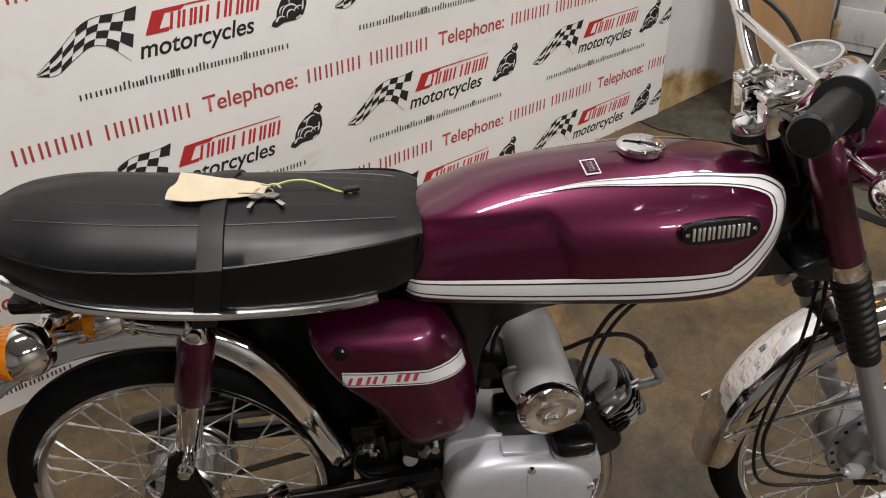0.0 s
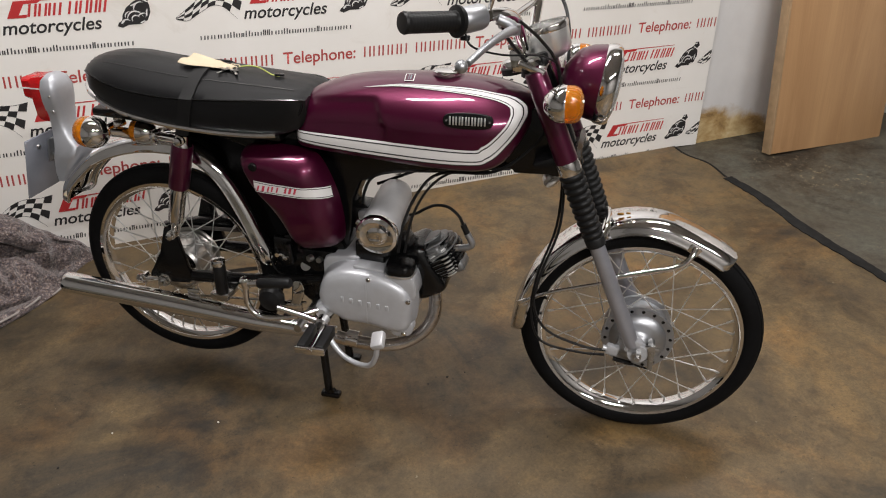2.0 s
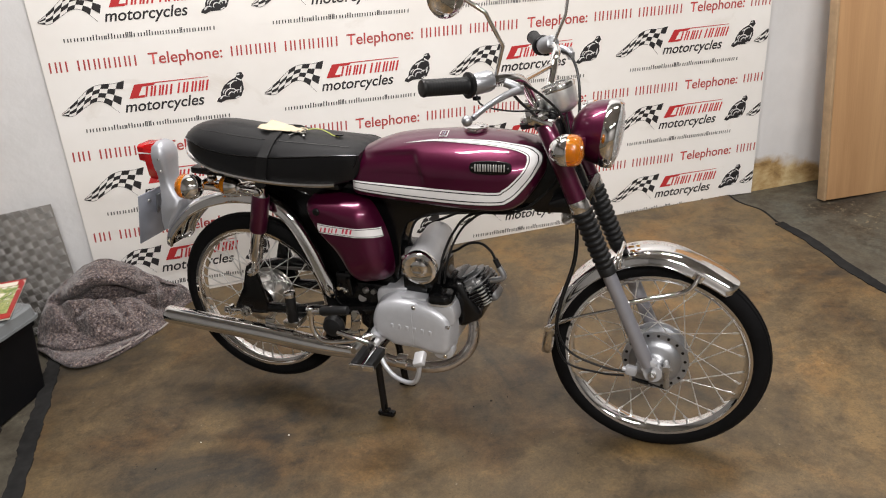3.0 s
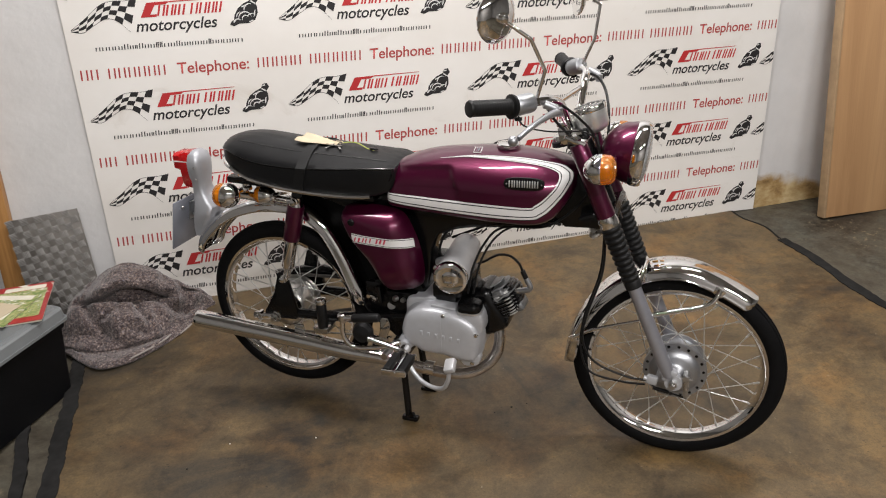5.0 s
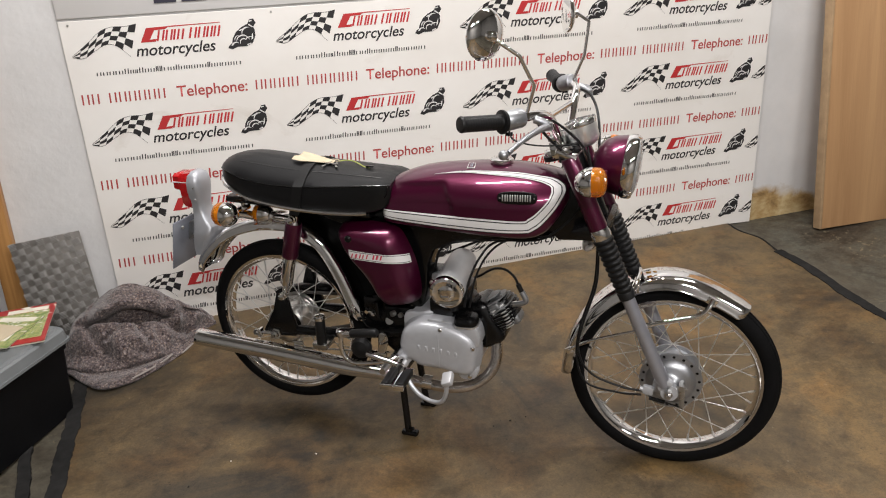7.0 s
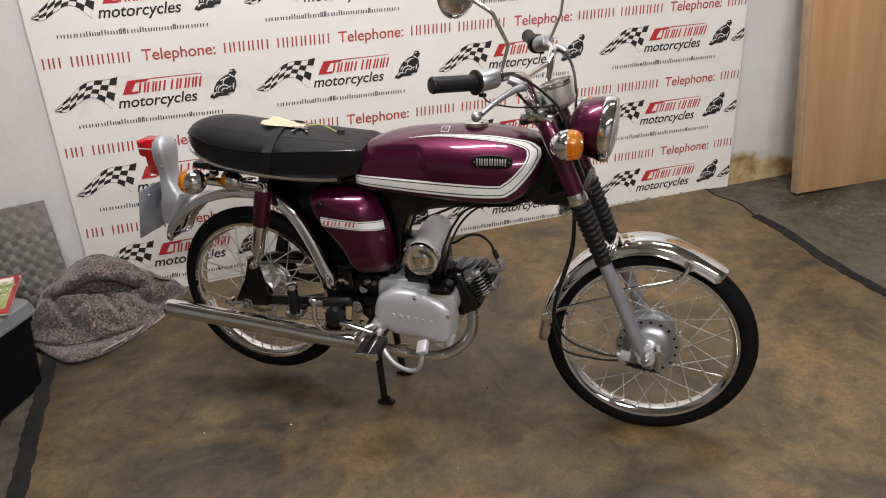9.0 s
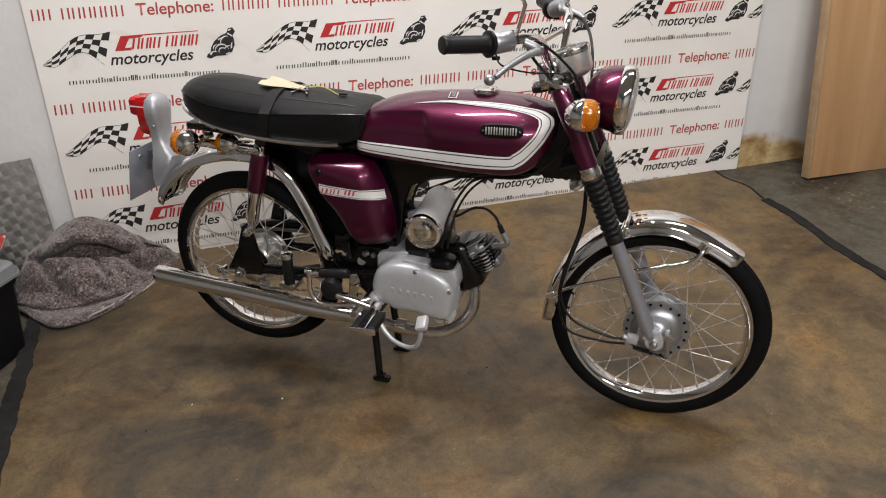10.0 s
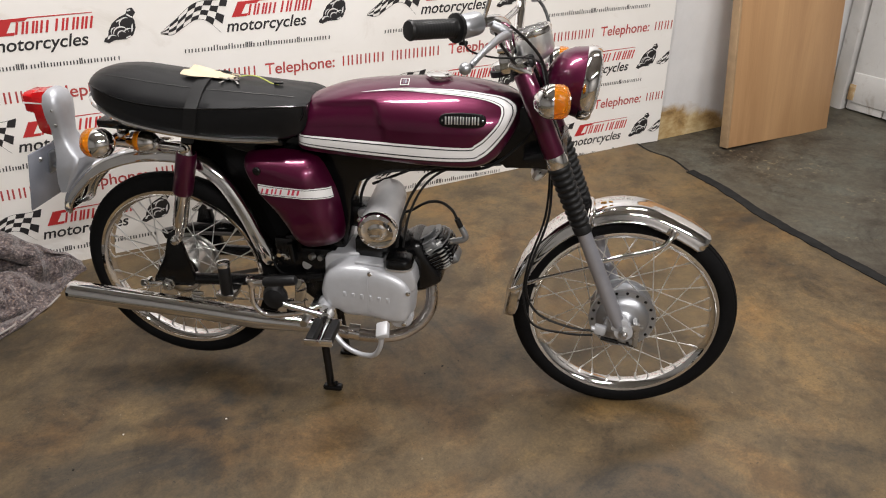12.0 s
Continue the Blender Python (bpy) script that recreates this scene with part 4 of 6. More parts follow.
for s in (-1, 1):
    sw = part("swingarm", tube([(0.42, s * 0.072, 0.348), (0.26, s * 0.076, 0.325), (0.08, s * 0.080, 0.315), (-0.035, s * 0.080, 0.304)], 0.0150, 12, 5), BLACK, bike, "black swingarm tube")
    part("shock_bracket", slab([(0.026, 0.448), (0.038, 0.455), (0.053, 0.442), (0.078, 0.325), (0.070, 0.300), (-0.026, 0.294), (-0.030, 0.322), (0.004, 0.380)], s * 0.082, s * 0.096, 0.003), BLACK, sw)
    part("axle_nut", turned([(0, 0.018), (0.003, 0.018), (0.004, 0.014), (0.013, 0.014), (0.015, 0.008), (0.024, 0.007)], (RA.x, s * 0.095, RA.z), (0, s, 0), 6), STEEL, sw)
    part("chain_adjuster", merged(tube([(-0.012, s * 0.098, 0.305), (-0.072, s * 0.098, 0.299)], 0.0052, 8, 1), box((-0.052, s * 0.094, 0.300), (0.010, 0.024, 0.026), 0.003)), CHROME, sw)
    part("adjuster_nut", turned([(0, 0.010), (0.010, 0.010)], (-0.060, s * 0.098, 0.3000), (-1, 0, -0.08), 6), CHROME, sw)
part("chain_guard", slab([(-0.09, 0.370), (0.03, 0.402), (0.34, 0.428), (0.40, 0.400), (0.33, 0.395), (0.03, 0.370), (-0.08, 0.345)], 0.060, 0.086, 0.006), BLACK, bike)
part("chain", merged(tube([(RA.x, 0.052, 0.376), (0.40, 0.058, 0.392)], 0.006, 6, 1), tube([(RA.x, 0.052, 0.229), (0.40, 0.058, 0.330)], 0.006, 6, 1)), DARK, bike)

# rear shock absorbers
for s in (-1, 1):
    top, mid, low = Vector((0.117, s * 0.090, 0.682)), Vector((0.084, s * 0.090, 0.560)), Vector((0.052, s * 0.090, 0.438))
    ax = (low - top).normalized()
    ln = (low - top).length
    sh = part("shock_absorber", turned([(0.015, 0.0225), (0.022, 0.0245), (0.122, 0.0245), (0.126, 0.0225)], top, ax, 28), PURPLE, bike, "purple covered rear shock absorber")
    part("lower_tube", turned([(0.12, 0.0185), (0.215, 0.0185), (0.222, 0.013), (ln, 0.011)], top, ax, 24), CHROME, sh, "chrome lower tube")
    part("top_cap", turned([(-0.014, 0.010), (-0.010, 0.015), (0.008, 0.017), (0.016, 0.022)], top, ax, 20), CHROME, sh)
    for p in (top, low):
        part("bolt", turned([(-0.004, 0.012), (0.012, 0.012), (0.014, 0.009), (0.022, 0.009), (0.024, 0.005)], p + Vector((0, s * 0.006, 0)), (0, s, 0), 12), CHROME, sh)


# mudguards: an arched strip swept round the wheel
def guard(line, half, drop, thick=0.0016):
    pts = spline([(x, 0, z) for x, z in line], 8)
    prof = [(-0.97, -1.06), (-1.03, -1.04), (-1.05, -0.97), (-1.02, -0.90)] + [(-math.sin(radians(a)) ** 0.68, math.cos(radians(a)) ** 0.68 - 1) for a in (82, 74, 66, 58, 50, 42, 34, 26, 18, 10)] + [(-0.10, 0.0), (0, 0.016)]
    prof = prof + [(-a, b) for a, b in reversed(prof[:-1])]
    rings = []
    for i, p in enumerate(pts):
        d = (pts[min(i + 1, len(pts) - 1)] - pts[max(i - 1, 0)]).normalized()
        n = Vector((-d.z, 0, d.x))
        u = min(1.0, min(i, len(pts) - 1 - i) / 4.5)
        k, e = 0.50 + 0.50 * math.sqrt(1 - (1 - u) ** 2), 0.35 + 0.65 * math.sqrt(1 - (1 - u) ** 2)
        outer = [p + Vector((0, half * k * a, 0)) + n * (drop * e * b) for a, b in prof]
        inner = [p + Vector((0, half * k * a * 0.965, 0)) + n * (drop * e * b - thick) for a, b in reversed(prof)]
        rings.append(outer + inner)
    return loft(rings)


def arc(c, r, a0, a1, n):
    return [(c.x + r * math.cos(radians(a0 + (a1 - a0) * k / n)), c.z + r * math.sin(radians(a0 + (a1 - a0) * k / n))) for k in range(n + 1)]


part("rear_mudguard", guard([(-0.296, 0.462), (-0.277, 0.512), (-0.236, 0.560), (-0.176, 0.608), (-0.110, 0.638), (-0.040, 0.656), (0.028, 0.661), (0.088, 0.656), (0.140, 0.632), (0.192, 0.582), (0.236, 0.500), (0.270, 0.413), (0.298, 0.355)], 0.056, 0.034), CHROME, bike, "chromed steel rear mudguard")
fg = part("front_mudguard", guard([(0.864, 0.250), (0.878, 0.340), (0.914, 0.428), (0.972, 0.500), (1.044, 0.549), (1.113, 0.572), (1.182, 0.571), (1.250, 0.547), (1.307, 0.518), (1.340, 0.496)], 0.050, 0.032), CHROME, bike, "chromed steel front mudguard")
for s in (-1, 1):
    part("mudguard_stay", tube([(1.248, s * 0.052, 0.526), (1.240, s * 0.064, 0.510), (1.226, s * 0.070, 0.494), (1.195, s * 0.072, 0.480), (1.140, s * 0.074, 0.464), (1.090, s * 0.076, 0.448)], 0.0066, 10, 6), CHROME, fg)
    part("stay_lug", box((1.246, s * 0.0505, 0.520), (0.026, 0.005, 0.020), 0.002, (0, 30, 0)), CHROME, fg)
    part("mudguard_stay", tube([(0.893, s * 0.049, 0.338), (0.95, s * 0.060, 0.378), (1.085, s * 0.074, 0.435)], 0.0046, 10, 5), CHROME, fg)
    part("stay_lug", box((0.894, s * 0.050, 0.338), (0.022, 0.005, 0.018), 0.002, (0, -30, 0)), CHROME, fg)
part("bridge", tube([(1.05, -0.085, 0.520), (1.06, -0.05, 0.548), (1.065, 0, 0.556), (1.06, 0.05, 0.548), (1.05, 0.085, 0.520)], 0.008, 10, 5), CHROME, fg)
part("cable_clip", merged(box((1.088, -0.02, 0.5725), (0.014, 0.006, 0.005), 0.002, (0, -10, 0)), box((1.104, -0.019, 0.5755), (0.010, 0.005, 0.004), 0.002)), grained("brass", (0.5, 0.28, 0.08), 0.3, 1, 0, 40, 0.2).m, fg, "small brass clip")

# fork legs
FT, FB = Vector((0.893, 0, 0.884)), Vector((1.146, 0, 0.290))
FD = (FB - FT).normalized()


def along(z):
    return FT + (FB - FT) * ((FT.z - z) / (FT.z - FB.z))


for s in (-1, 1):
    off = Vector((0, s * 0.086, 0))
    leg = part("fork_leg", turned([((along(0.545) - FT).length, 0.0165), ((along(0.40) - FT).length, 0.0175), ((along(0.315) - FT).length, 0.0180), ((FB - FT).length + 0.004, 0.0150)], FT + off, FD, 28), FORK, bike, "silver painted fork leg")
    part("shroud", turned([(0.0, 0.0190), (0.004, 0.0215), (0.10, 0.0225), ((along(0.706) - FT).length, 0.0235)], FT + off, FD, 28), PURPLE, leg, "purple fork shroud")
    d0 = (along(0.706) - FT).length
    part("collar", turned([(d0 - 0.002, 0.0238), (d0 + 0.004, 0.0250), (d0 + 0.022, 0.0250), (d0 + 0.026, 0.0235)], FT + off, FD, 28), CHROME, leg)
    d1, d2 = d0 + 0.024, (along(0.527) - FT).length
    prof = []
    for k in range(10):
        a = d1 + (d2 - 0.020 - d1) * k / 10
        st = (d2 - 0.020 - d1) / 10
        r = 0.0265 - 0.0035 * k / 9
        prof += [(a, r - 0.0045), (a + st * 0.22, r - 0.001), (a + st * 0.45, r), (a + st * 0.68, r - 0.001), (a + st * 0.92, r - 0.0045)]
    prof += [(d2 - 0.020, 0.0205), (d2 - 0.018, 0.0215), (d2, 0.0210), (d2 + 0.001, 0.017)]
    part("gaiter", turned(prof, FT + off, FD, 28), RUBBER, leg, "black ribbed rubber gaiter")
    part("axle_clamp", merged(turned([(-0.012, 0.017), (-0.012, 0.022), (0.012, 0.022), (0.012, 0.017)], FA + off, (0, 1, 0), 20), box((1.150, s * 0.086, 0.288), (0.030, 0.024, 0.040), 0.006, (0, 23, 0))), SILVER, leg)
    part("axle_nut", turned([(0, 0.0105), (0.010, 0.0105), (0.012, 0.006), (0.022, 0.006)], FA + Vector((0, s * 0.098, 0)), (0, s, 0), 6), STEEL, leg)
part("plate_rib", slab([(1.112, 0.252), (1.150, 0.244), (1.168, 0.262), (1.150, 0.280), (1.120, 0.288)], -0.066, -0.050, 0.004), SILVER, front)
part("cable_anchor", merged(box((1.106, -0.074, 0.260), (0.030, 0.018, 0.026), 0.006, (0, 10, 0)), tube([(1.085, -0.076, 0.264), (1.100, -0.076, 0.261)], 0.0065, 10, 1)), SILVER, front)
part("lower_yoke", slab(rounded([(0.905, 0.700), (0.985, 0.722), (0.992, 0.690), (0.960, 0.672), (0.915, 0.680)], 3), -0.092, 0.092, 0.006), BLACK, bike)
ty = part("top_yoke", box((0.888, 0, 0.892), (0.055, 0.205, 0.016), 0.006, (0, 23, 0)), CHROME, bike, "polished top yoke")
for s in (-1, 1):
    part("fork_cap", turned([(0, 0.015), (0.010, 0.015), (0.014, 0.010)], FT + Vector((0, s * 0.086, 0.012)), -FD, 6), CHROME, ty)

# fuel tank
TX = (0.381, 0.395, 0.430, 0.500, 0.600, 0.720, 0.800, 0.840, 0.865, 0.885, 0.896)
TW = (0.066, 0.083, 0.093, 0.103, 0.113, 0.124, 0.120, 0.108, 0.090, 0.055, 0.020)
TB = (0.684, 0.680, 0.678, 0.675, 0.671, 0.669, 0.672, 0.690, 0.722, 0.757, 0.782)
TT = (0.750, 0.785, 0.806, 0.828, 0.840, 0.843, 0.836, 0.828, 0.820, 0.810, 0.803)


def tank_at(x):
    w, b, t = (table(x, TX, a) for a in (TW, TB, TT))
    return w, b, t, b + (t - b) * 0.47


def tank_side(x, z):
    """Half the tank's width at a place on its flank."""
    w, b, t, c = tank_at(x)
    up = z > c
    u, n = min(1.0, abs((z - c) / ((t - c) if up else (c - b)))), (2.0 if up else 7.0)
    return w * max(0.0, 1 - u ** n) ** (1 / n) - knee(x, z)


def knee(x, z):
    """The shallow recess for the rider's knee."""
    k = 0.5 - 0.5 * math.tanh((x - 0.595 - 0.45 * (0.75 - z)) / 0.0065)
    v = 0.5 - 0.5 * math.tanh((z - 0.792 - 0.10 * (x - 0.45)) / 0.0055)
    lo = 0.5 + 0.5 * math.tanh((z - 0.729) / 0.007)
    return 0.0095 * k * v * lo


def tank():
    rings = []
    xs = np.concatenate([np.linspace(TX[0], 0.43, 8), np.linspace(0.436, 0.80, 74), np.linspace(0.808, TX[-1], 16)])
    for x in xs:
        w, b, t, c = tank_at(float(x))
        ring = []
        for k in range(112):
            a = 2 * math.pi * k / 112
            sx, sz = math.cos(a), math.sin(a)
            n = 2.0 if sz > 0 else 7.0
            y = abs(sx) ** (2 / n)
            z = abs(sz) ** (2 / n)
            zz = c + (t - c) * z if sz > 0 else c - (c - b) * z
            ww = w * y
            ww = max(0.0, ww - knee(float(x), zz)) if ww > 0.02 else ww
            ring.append((x, math.copysign(ww, sx), zz))
        rings.append(ring)
    return loft(rings)


tk = part("fuel_tank", tank(), PURPLE, bike, "candy purple steel fuel tank with white stripes")
OUT = [(0.386, 0.700), (0.430, 0.697), (0.486, 0.695), (0.590, 0.692), (0.691, 0.692), (0.787, 0.695), (0.812, 0.703), (0.833, 0.719), (0.861, 0.752), (0.876, 0.777), (0.881, 0.793), (0.873, 0.807), (0.843, 0.820), (0.766, 0.831), (0.691, 0.833), (0.614, 0.830), (0.530, 0.819)]
INN = [(0.392, 0.723), (0.431, 0.724), (0.486, 0.725), (0.592, 0.725), (0.696, 0.726), (0.783, 0.726), (0.799, 0.733), (0.817, 0.746), (0.842, 0.773), (0.850, 0.790), (0.850, 0.799), (0.843, 0.807), (0.811, 0.817), (0.756, 0.824), (0.693, 0.827), (0.616, 0.827), (0.533, 0.8195)]


def band(f0, f1, lift, s):
    """A strip of decal on the tank's flank between two fractions of the stripe's width."""
    a = spline([(x, 0, z) for x, z in OUT], 8)
    b = spline([(x, 0, z) for x, z in INN], 8)
    bm = bmesh.new()
    n, rows = 6, []
    for p, q in zip(a, b):
        row = []
        for k in range(n + 1):
            f = f0 + (f1 - f0) * k / n
            c = p.lerp(q, f)
            row.append(bm.verts.new((c.x, s * (tank_side(c.x, c.z) + lift), c.z + (lift if c.z > 0.80 else 0))))
        rows.append(row)
    for r0, r1 in zip(rows, rows[1:]):
        for k in range(n):
            bm.faces.new((r0[k], r0[k + 1], r1[k + 1], r1[k]))
    return bm


for s in (-1, 1):
    part("stripe", band(0.0, 1.0, 0.0012, s), WHITE, tk, "white stripe decal")
    part("pinstripe", band(0.185, 0.262, 0.0017, s), INK, tk, "black pinstripe")
    part("pinstripe", band(0.785, 0.862, 0.0017, s), INK, tk, "black pinstripe")
    part("pinstripe", band(-0.07, -0.005, 0.0012, s), INK, tk, "black pinstripe")
badge_m = pose(0.772, -0.1195, 0.786, -6, 0, 4)


def at(bm, m):
    bmesh.ops.transform(bm, matrix=m, verts=bm.verts)
    return bm


oval = [(0.050, 0.0), (0.046, 0.010), (0.030, 0.0145), (0, 0.0160), (-0.030, 0.0145), (-0.046, 0.010), (-0.050, 0), (-0.046, -0.010), (-0.030, -0.0145), (0, -0.0160), (0.030, -0.0145), (0.046, -0.010)]
part("badge", at(slab(rounded(oval, 3), -0.004, 0.006, 0.0015), badge_m), BLACK, tk, "black oval badge with bright raised bars")
for k in range(6):
    for d in (0.0, 0.0068):
        x0 = -0.0375 + 0.0125 * k + d
        part("badge_bar", at(slab([(x0, -0.0085), (x0 + 0.0034, -0.0085), (x0 + 0.0034, 0.0085), (x0, 0.0085)], -0.0062, -0.003, 0.0008), badge_m), SPOKE, tk)
for x in (-0.043, 0.043):
    part("badge_screw", at(turned([(0, 0.003), (0.0015, 0.002)], (x, -0.004, 0), (0, -1, 0), 8), badge_m), CHROME, tk)
cap_n = (0.02, 0, 1)
cp = part("filler_cap", turned([(-0.006, 0.024), (0.001, 0.026), (0.002, 0.0305), (0.009, 0.0312), (0.0115, 0.029), (0.0130, 0.020), (0.0135, 0.002)], (0.703, 0, 0.842), cap_n, 36), CHROME, tk, "chrome fuel filler cap")
part("latch", box((0.712, 0, 0.8550), (0.034, 0.009, 0.0036), 0.0012, (0, 0, -52)), CHROME, cp)
part("sticker", at(box((0, 0, 0), (0.020, 0.030, 0.0008), 0), pose(0.630, -0.031, 0.8392, 12.5, -1, 6)), WHITE, tk, "small purple sticker with a white border")
part("sticker_print", at(merged(*[box((0.0, -0.0105 + 0.0052 * k, 0.0008), (0.0168, 0.0042, 0.0006), 0) for k in range(5)]), pose(0.630, -0.031, 0.8392, 12.5, -1, 6)), PURPLE, tk)
part("sticker_line", at(merged(box((-0.0022, 0, 0.0013), (0.0012, 0.021, 0.0004), 0), box((0.0024, 0, 0.0013), (0.0026, 0.018, 0.0004), 0)), pose(0.630, -0.031, 0.8392, 12.5, -1, 6)), PLATE_GREY, tk)

# seat
SX = (-0.137, -0.131, -0.114, -0.082, -0.022, 0.060, 0.150, 0.260, 0.350, 0.395, 0.412)
SW = (0.020, 0.042, 0.070, 0.093, 0.113, 0.119, 0.120, 0.114, 0.103, 0.090, 0.076)
SB = (0.790, 0.780, 0.772, 0.762, 0.742, 0.726, 0.716, 0.710, 0.712, 0.724, 0.738)
SP = (0.806, 0.814, 0.815, 0.812, 0.798, 0.787, 0.784, 0.787, 0.791, 0.790, 0.787)
ST = (0.812, 0.824, 0.834, 0.842, 0.846, 0.838, 0.829, 0.819, 0.809, 0.801, 0.793)


def seat_at(x):
    return [table(float(x), SX, a) for a in (SW, SB, SP, ST)]


def seat():
    rings = []
    for x in np.concatenate([np.linspace(SX[0], -0.07, 14), np.linspace(-0.06, 0.38, 40), np.linspace(0.388, SX[-1], 5)]):
        w, b, p, t = seat_at(float(x))
        half = [(0, b), (w * 0.6, b), (w * 0.93, b + 0.001), (w * 0.985, b + 0.006), (w, b + 0.02), (w * 1.005, (b + p) / 2), (w * 0.995, p - 0.006), (w * 0.985, p - 0.001)]
        for k in range(1, 10):
            u = k / 9
            half.append((w * 0.975 * (1 - u) + 0, p + (t - p) * (1 - (1 - u) ** 2.4) + 0.0012 * math.cos(u * 9 * math.pi) * (0.15 < u < 0.95)))
        half[-1] = (0, t)
        ring = [(x, -y, z) for y, z in half] + [(x, y, z) for y, z in half[-2:0:-1]]
        rings.append(ring)
    return loft(rings)


st = part("seat", seat(), VINYL, bike, "long black vinyl dual seat with chrome trim")
for s in (-1, 1):
    edge = [(x, s * seat_at(x)[0] * 0.995, seat_at(x)[2] - 0.001) for x in np.linspace(-0.114, 0.408, 22)]
    part("piping", tube(edge, 0.0026, 6, 2), BLACK, st)
    w, b, p, t = seat_at(0.404)
    part("piping", tube([(0.408, s * w * 0.96, p - 0.001), (0.406, s * w * 1.0, p - 0.016), (0.400, s * w * 1.03, (b + p) / 2), (0.388, s * w * 1.06, b + 0.010)], 0.0022, 6, 4), BLACK, st)
    for f in (0.33, 0.60):
        seam = []
        for x in np.linspace(-0.075, 0.38, 20):
            w, b, p, t = seat_at(x)
            u = 1 - f
            seam.append((x, s * w * 0.975 * f, p + (t - p) * (1 - (1 - u) ** 2.4) + 0.0004))
        part("stitching", tube(seam, 0.0008, 5, 2), grained("stitching", (0.060, 0.058, 0.057), 0.5).m if s < 0 and f < 0.5 else bpy.data.materials["stitching"], st)
right = [(x, seat_at(x)[0] * 1.0 + 0.002, seat_at(x)[1] + 0.003) for x in np.linspace(-0.129, 0.350, 24)]
part("chrome_trim", tube([(x, -y, z) for x, y, z in reversed(right)] + [(-0.142, 0, 0.788)] + right, 0.0062, 8, 3), CHROME, st, "bright chrome trim strip")


def strap():
    w, b, p, t = seat_at(0.150)
    pts = []
    for a in np.linspace(-1, 1, 41):
        f, s = abs(a), -1 if a < 0 else 1
        if f < 0.55:
            u = 1 - f / 0.55
            pts.append((0.158, s * (w * 0.975 * (1 - u)), p + (t - p) * (1 - (1 - u) ** 2.4)))
        else:
            v = (f - 0.55) / 0.45
            pts.append((0.158 - 0.022 * v, s * (w * 1.005), p - (p - b + 0.012) * v))
    rings = []
    for q in pts:
        n, o = Vector((0, q[1], (q[2] - 0.76) * 1.2)).normalized(), Vector(q)
        rings.append([o + n * 0.0005 + Vector((-0.016, 0, 0)), o + n * 0.0038 + Vector((-0.015, 0, 0)), o + n * 0.0042, o + n * 0.0038 + Vector((0.015, 0, 0)), o + n * 0.0005 + Vector((0.016, 0, 0))])
    return loft(rings)


part("strap", strap(), RUBBER, st, "black grab strap across the seat")
part("base_pan", box((0.12, 0, 0.712), (0.46, 0.17, 0.020), 0.006, (0, 3, 0)), BLACK, st)

# side panels
PANEL = [(0.249, 0.652), (0.262, 0.670), (0.300, 0.678), (0.380, 0.675), (0.422, 0.664), (0.446, 0.628), (0.467, 0.570), (0.477, 0.510), (0.476, 0.466), (0.458, 0.442), (0.425, 0.432), (0.392, 0.428), (0.366, 0.444), (0.340, 0.482), (0.308, 0.532), (0.270, 0.594)]


def inset(line, k):
    cx, cz = sum(x for x, _ in line) / len(line), sum(z for _, z in line) / len(line)
    out = []
    for x, z in line:
        d = math.hypot(x - cx, z - cz)
        f = max(0.0, 1 - k / d)
        out.append((cx + (x - cx) * f, cz + (z - cz) * f))
    return out


PANEL_DEPTH = ((-0.052, 0.010), (-0.058, 0.0), (-0.074, 0.0035), (-0.090, 0.011), (-0.103, 0.021), (-0.1125, 0.033), (-0.1185, 0.047), (-0.1215, 0.058), (-0.1225, 0.080))
PANEL_LINE = rounded(PANEL, 4)
PANEL_RIM = rounded(PANEL, 40)
PCX, PCZ = sum(x for x, _ in PANEL_LINE) / len(PANEL_LINE), sum(z for _, z in PANEL_LINE) / len(PANEL_LINE)


def edge_share(x):
    """The rear edge of the panel is turned in more sharply than the front one."""
    return 0.55 + 0.45 * max(0.0, min(1.0, (x - 0.27) / 0.19))


def side_panel():
    rings = []
    for y, k in PANEL_DEPTH:
        ring = []
        for x, z in PANEL_LINE:
            d = math.hypot(x - PCX, z - PCZ)
            f = max(0.05, 1 - k * edge_share(x) / d)
            ring.append((PCX + (x - PCX) * f, y, PCZ + (z - PCZ) * f))
        rings.append(ring)
    return loft(rings)


def panel_y(x, z):
    """How far out the panel's skin lies."""
    ang, r = math.atan2(z - PCZ, x - PCX), math.hypot(x - PCX, z - PCZ)
    rim = min(PANEL_RIM, key=lambda q: abs(math.remainder(math.atan2(q[1] - PCZ, q[0] - PCX) - ang, 2 * math.pi)))
    k = max(0.0, math.hypot(rim[0] - PCX, rim[1] - PCZ) - r) / edge_share(rim[0])
    return float(np.interp(k, [b for _, b in PANEL_DEPTH[1:]], [a for a, _ in PANEL_DEPTH[1:]]))


def decal(z0, z1, lift):
    """White flash across the side panel."""
    low = [(0.293, 0.586), (0.330, 0.583), (0.385, 0.580), (0.424, 0.578), (0.445, 0.575), (0.461, 0.572)]
    high = [(0.294, 0.612), (0.330, 0.608), (0.385, 0.605), (0.424, 0.603), (0.441, 0.600), (0.455, 0.596)]
    a, b = spline([(x, 0, z) for x, z in low], 8), spline([(x, 0, z) for x, z in high], 8)
    bm = bmesh.new()
    rows = []
    for p, q in zip(a, b):
        row = []
        for k in range(3):
            c = p.lerp(q, z0 + (z1 - z0) * k / 2)
            row.append(bm.verts.new((c.x + lift * 0.5, panel_y(c.x, c.z) - lift, c.z)))
        rows.append(row)
    for r0, r1 in zip(rows, rows[1:]):
        for k in range(2):
            bm.faces.new((r0[k], r0[k + 1], r1[k + 1], r1[k]))
    return bm


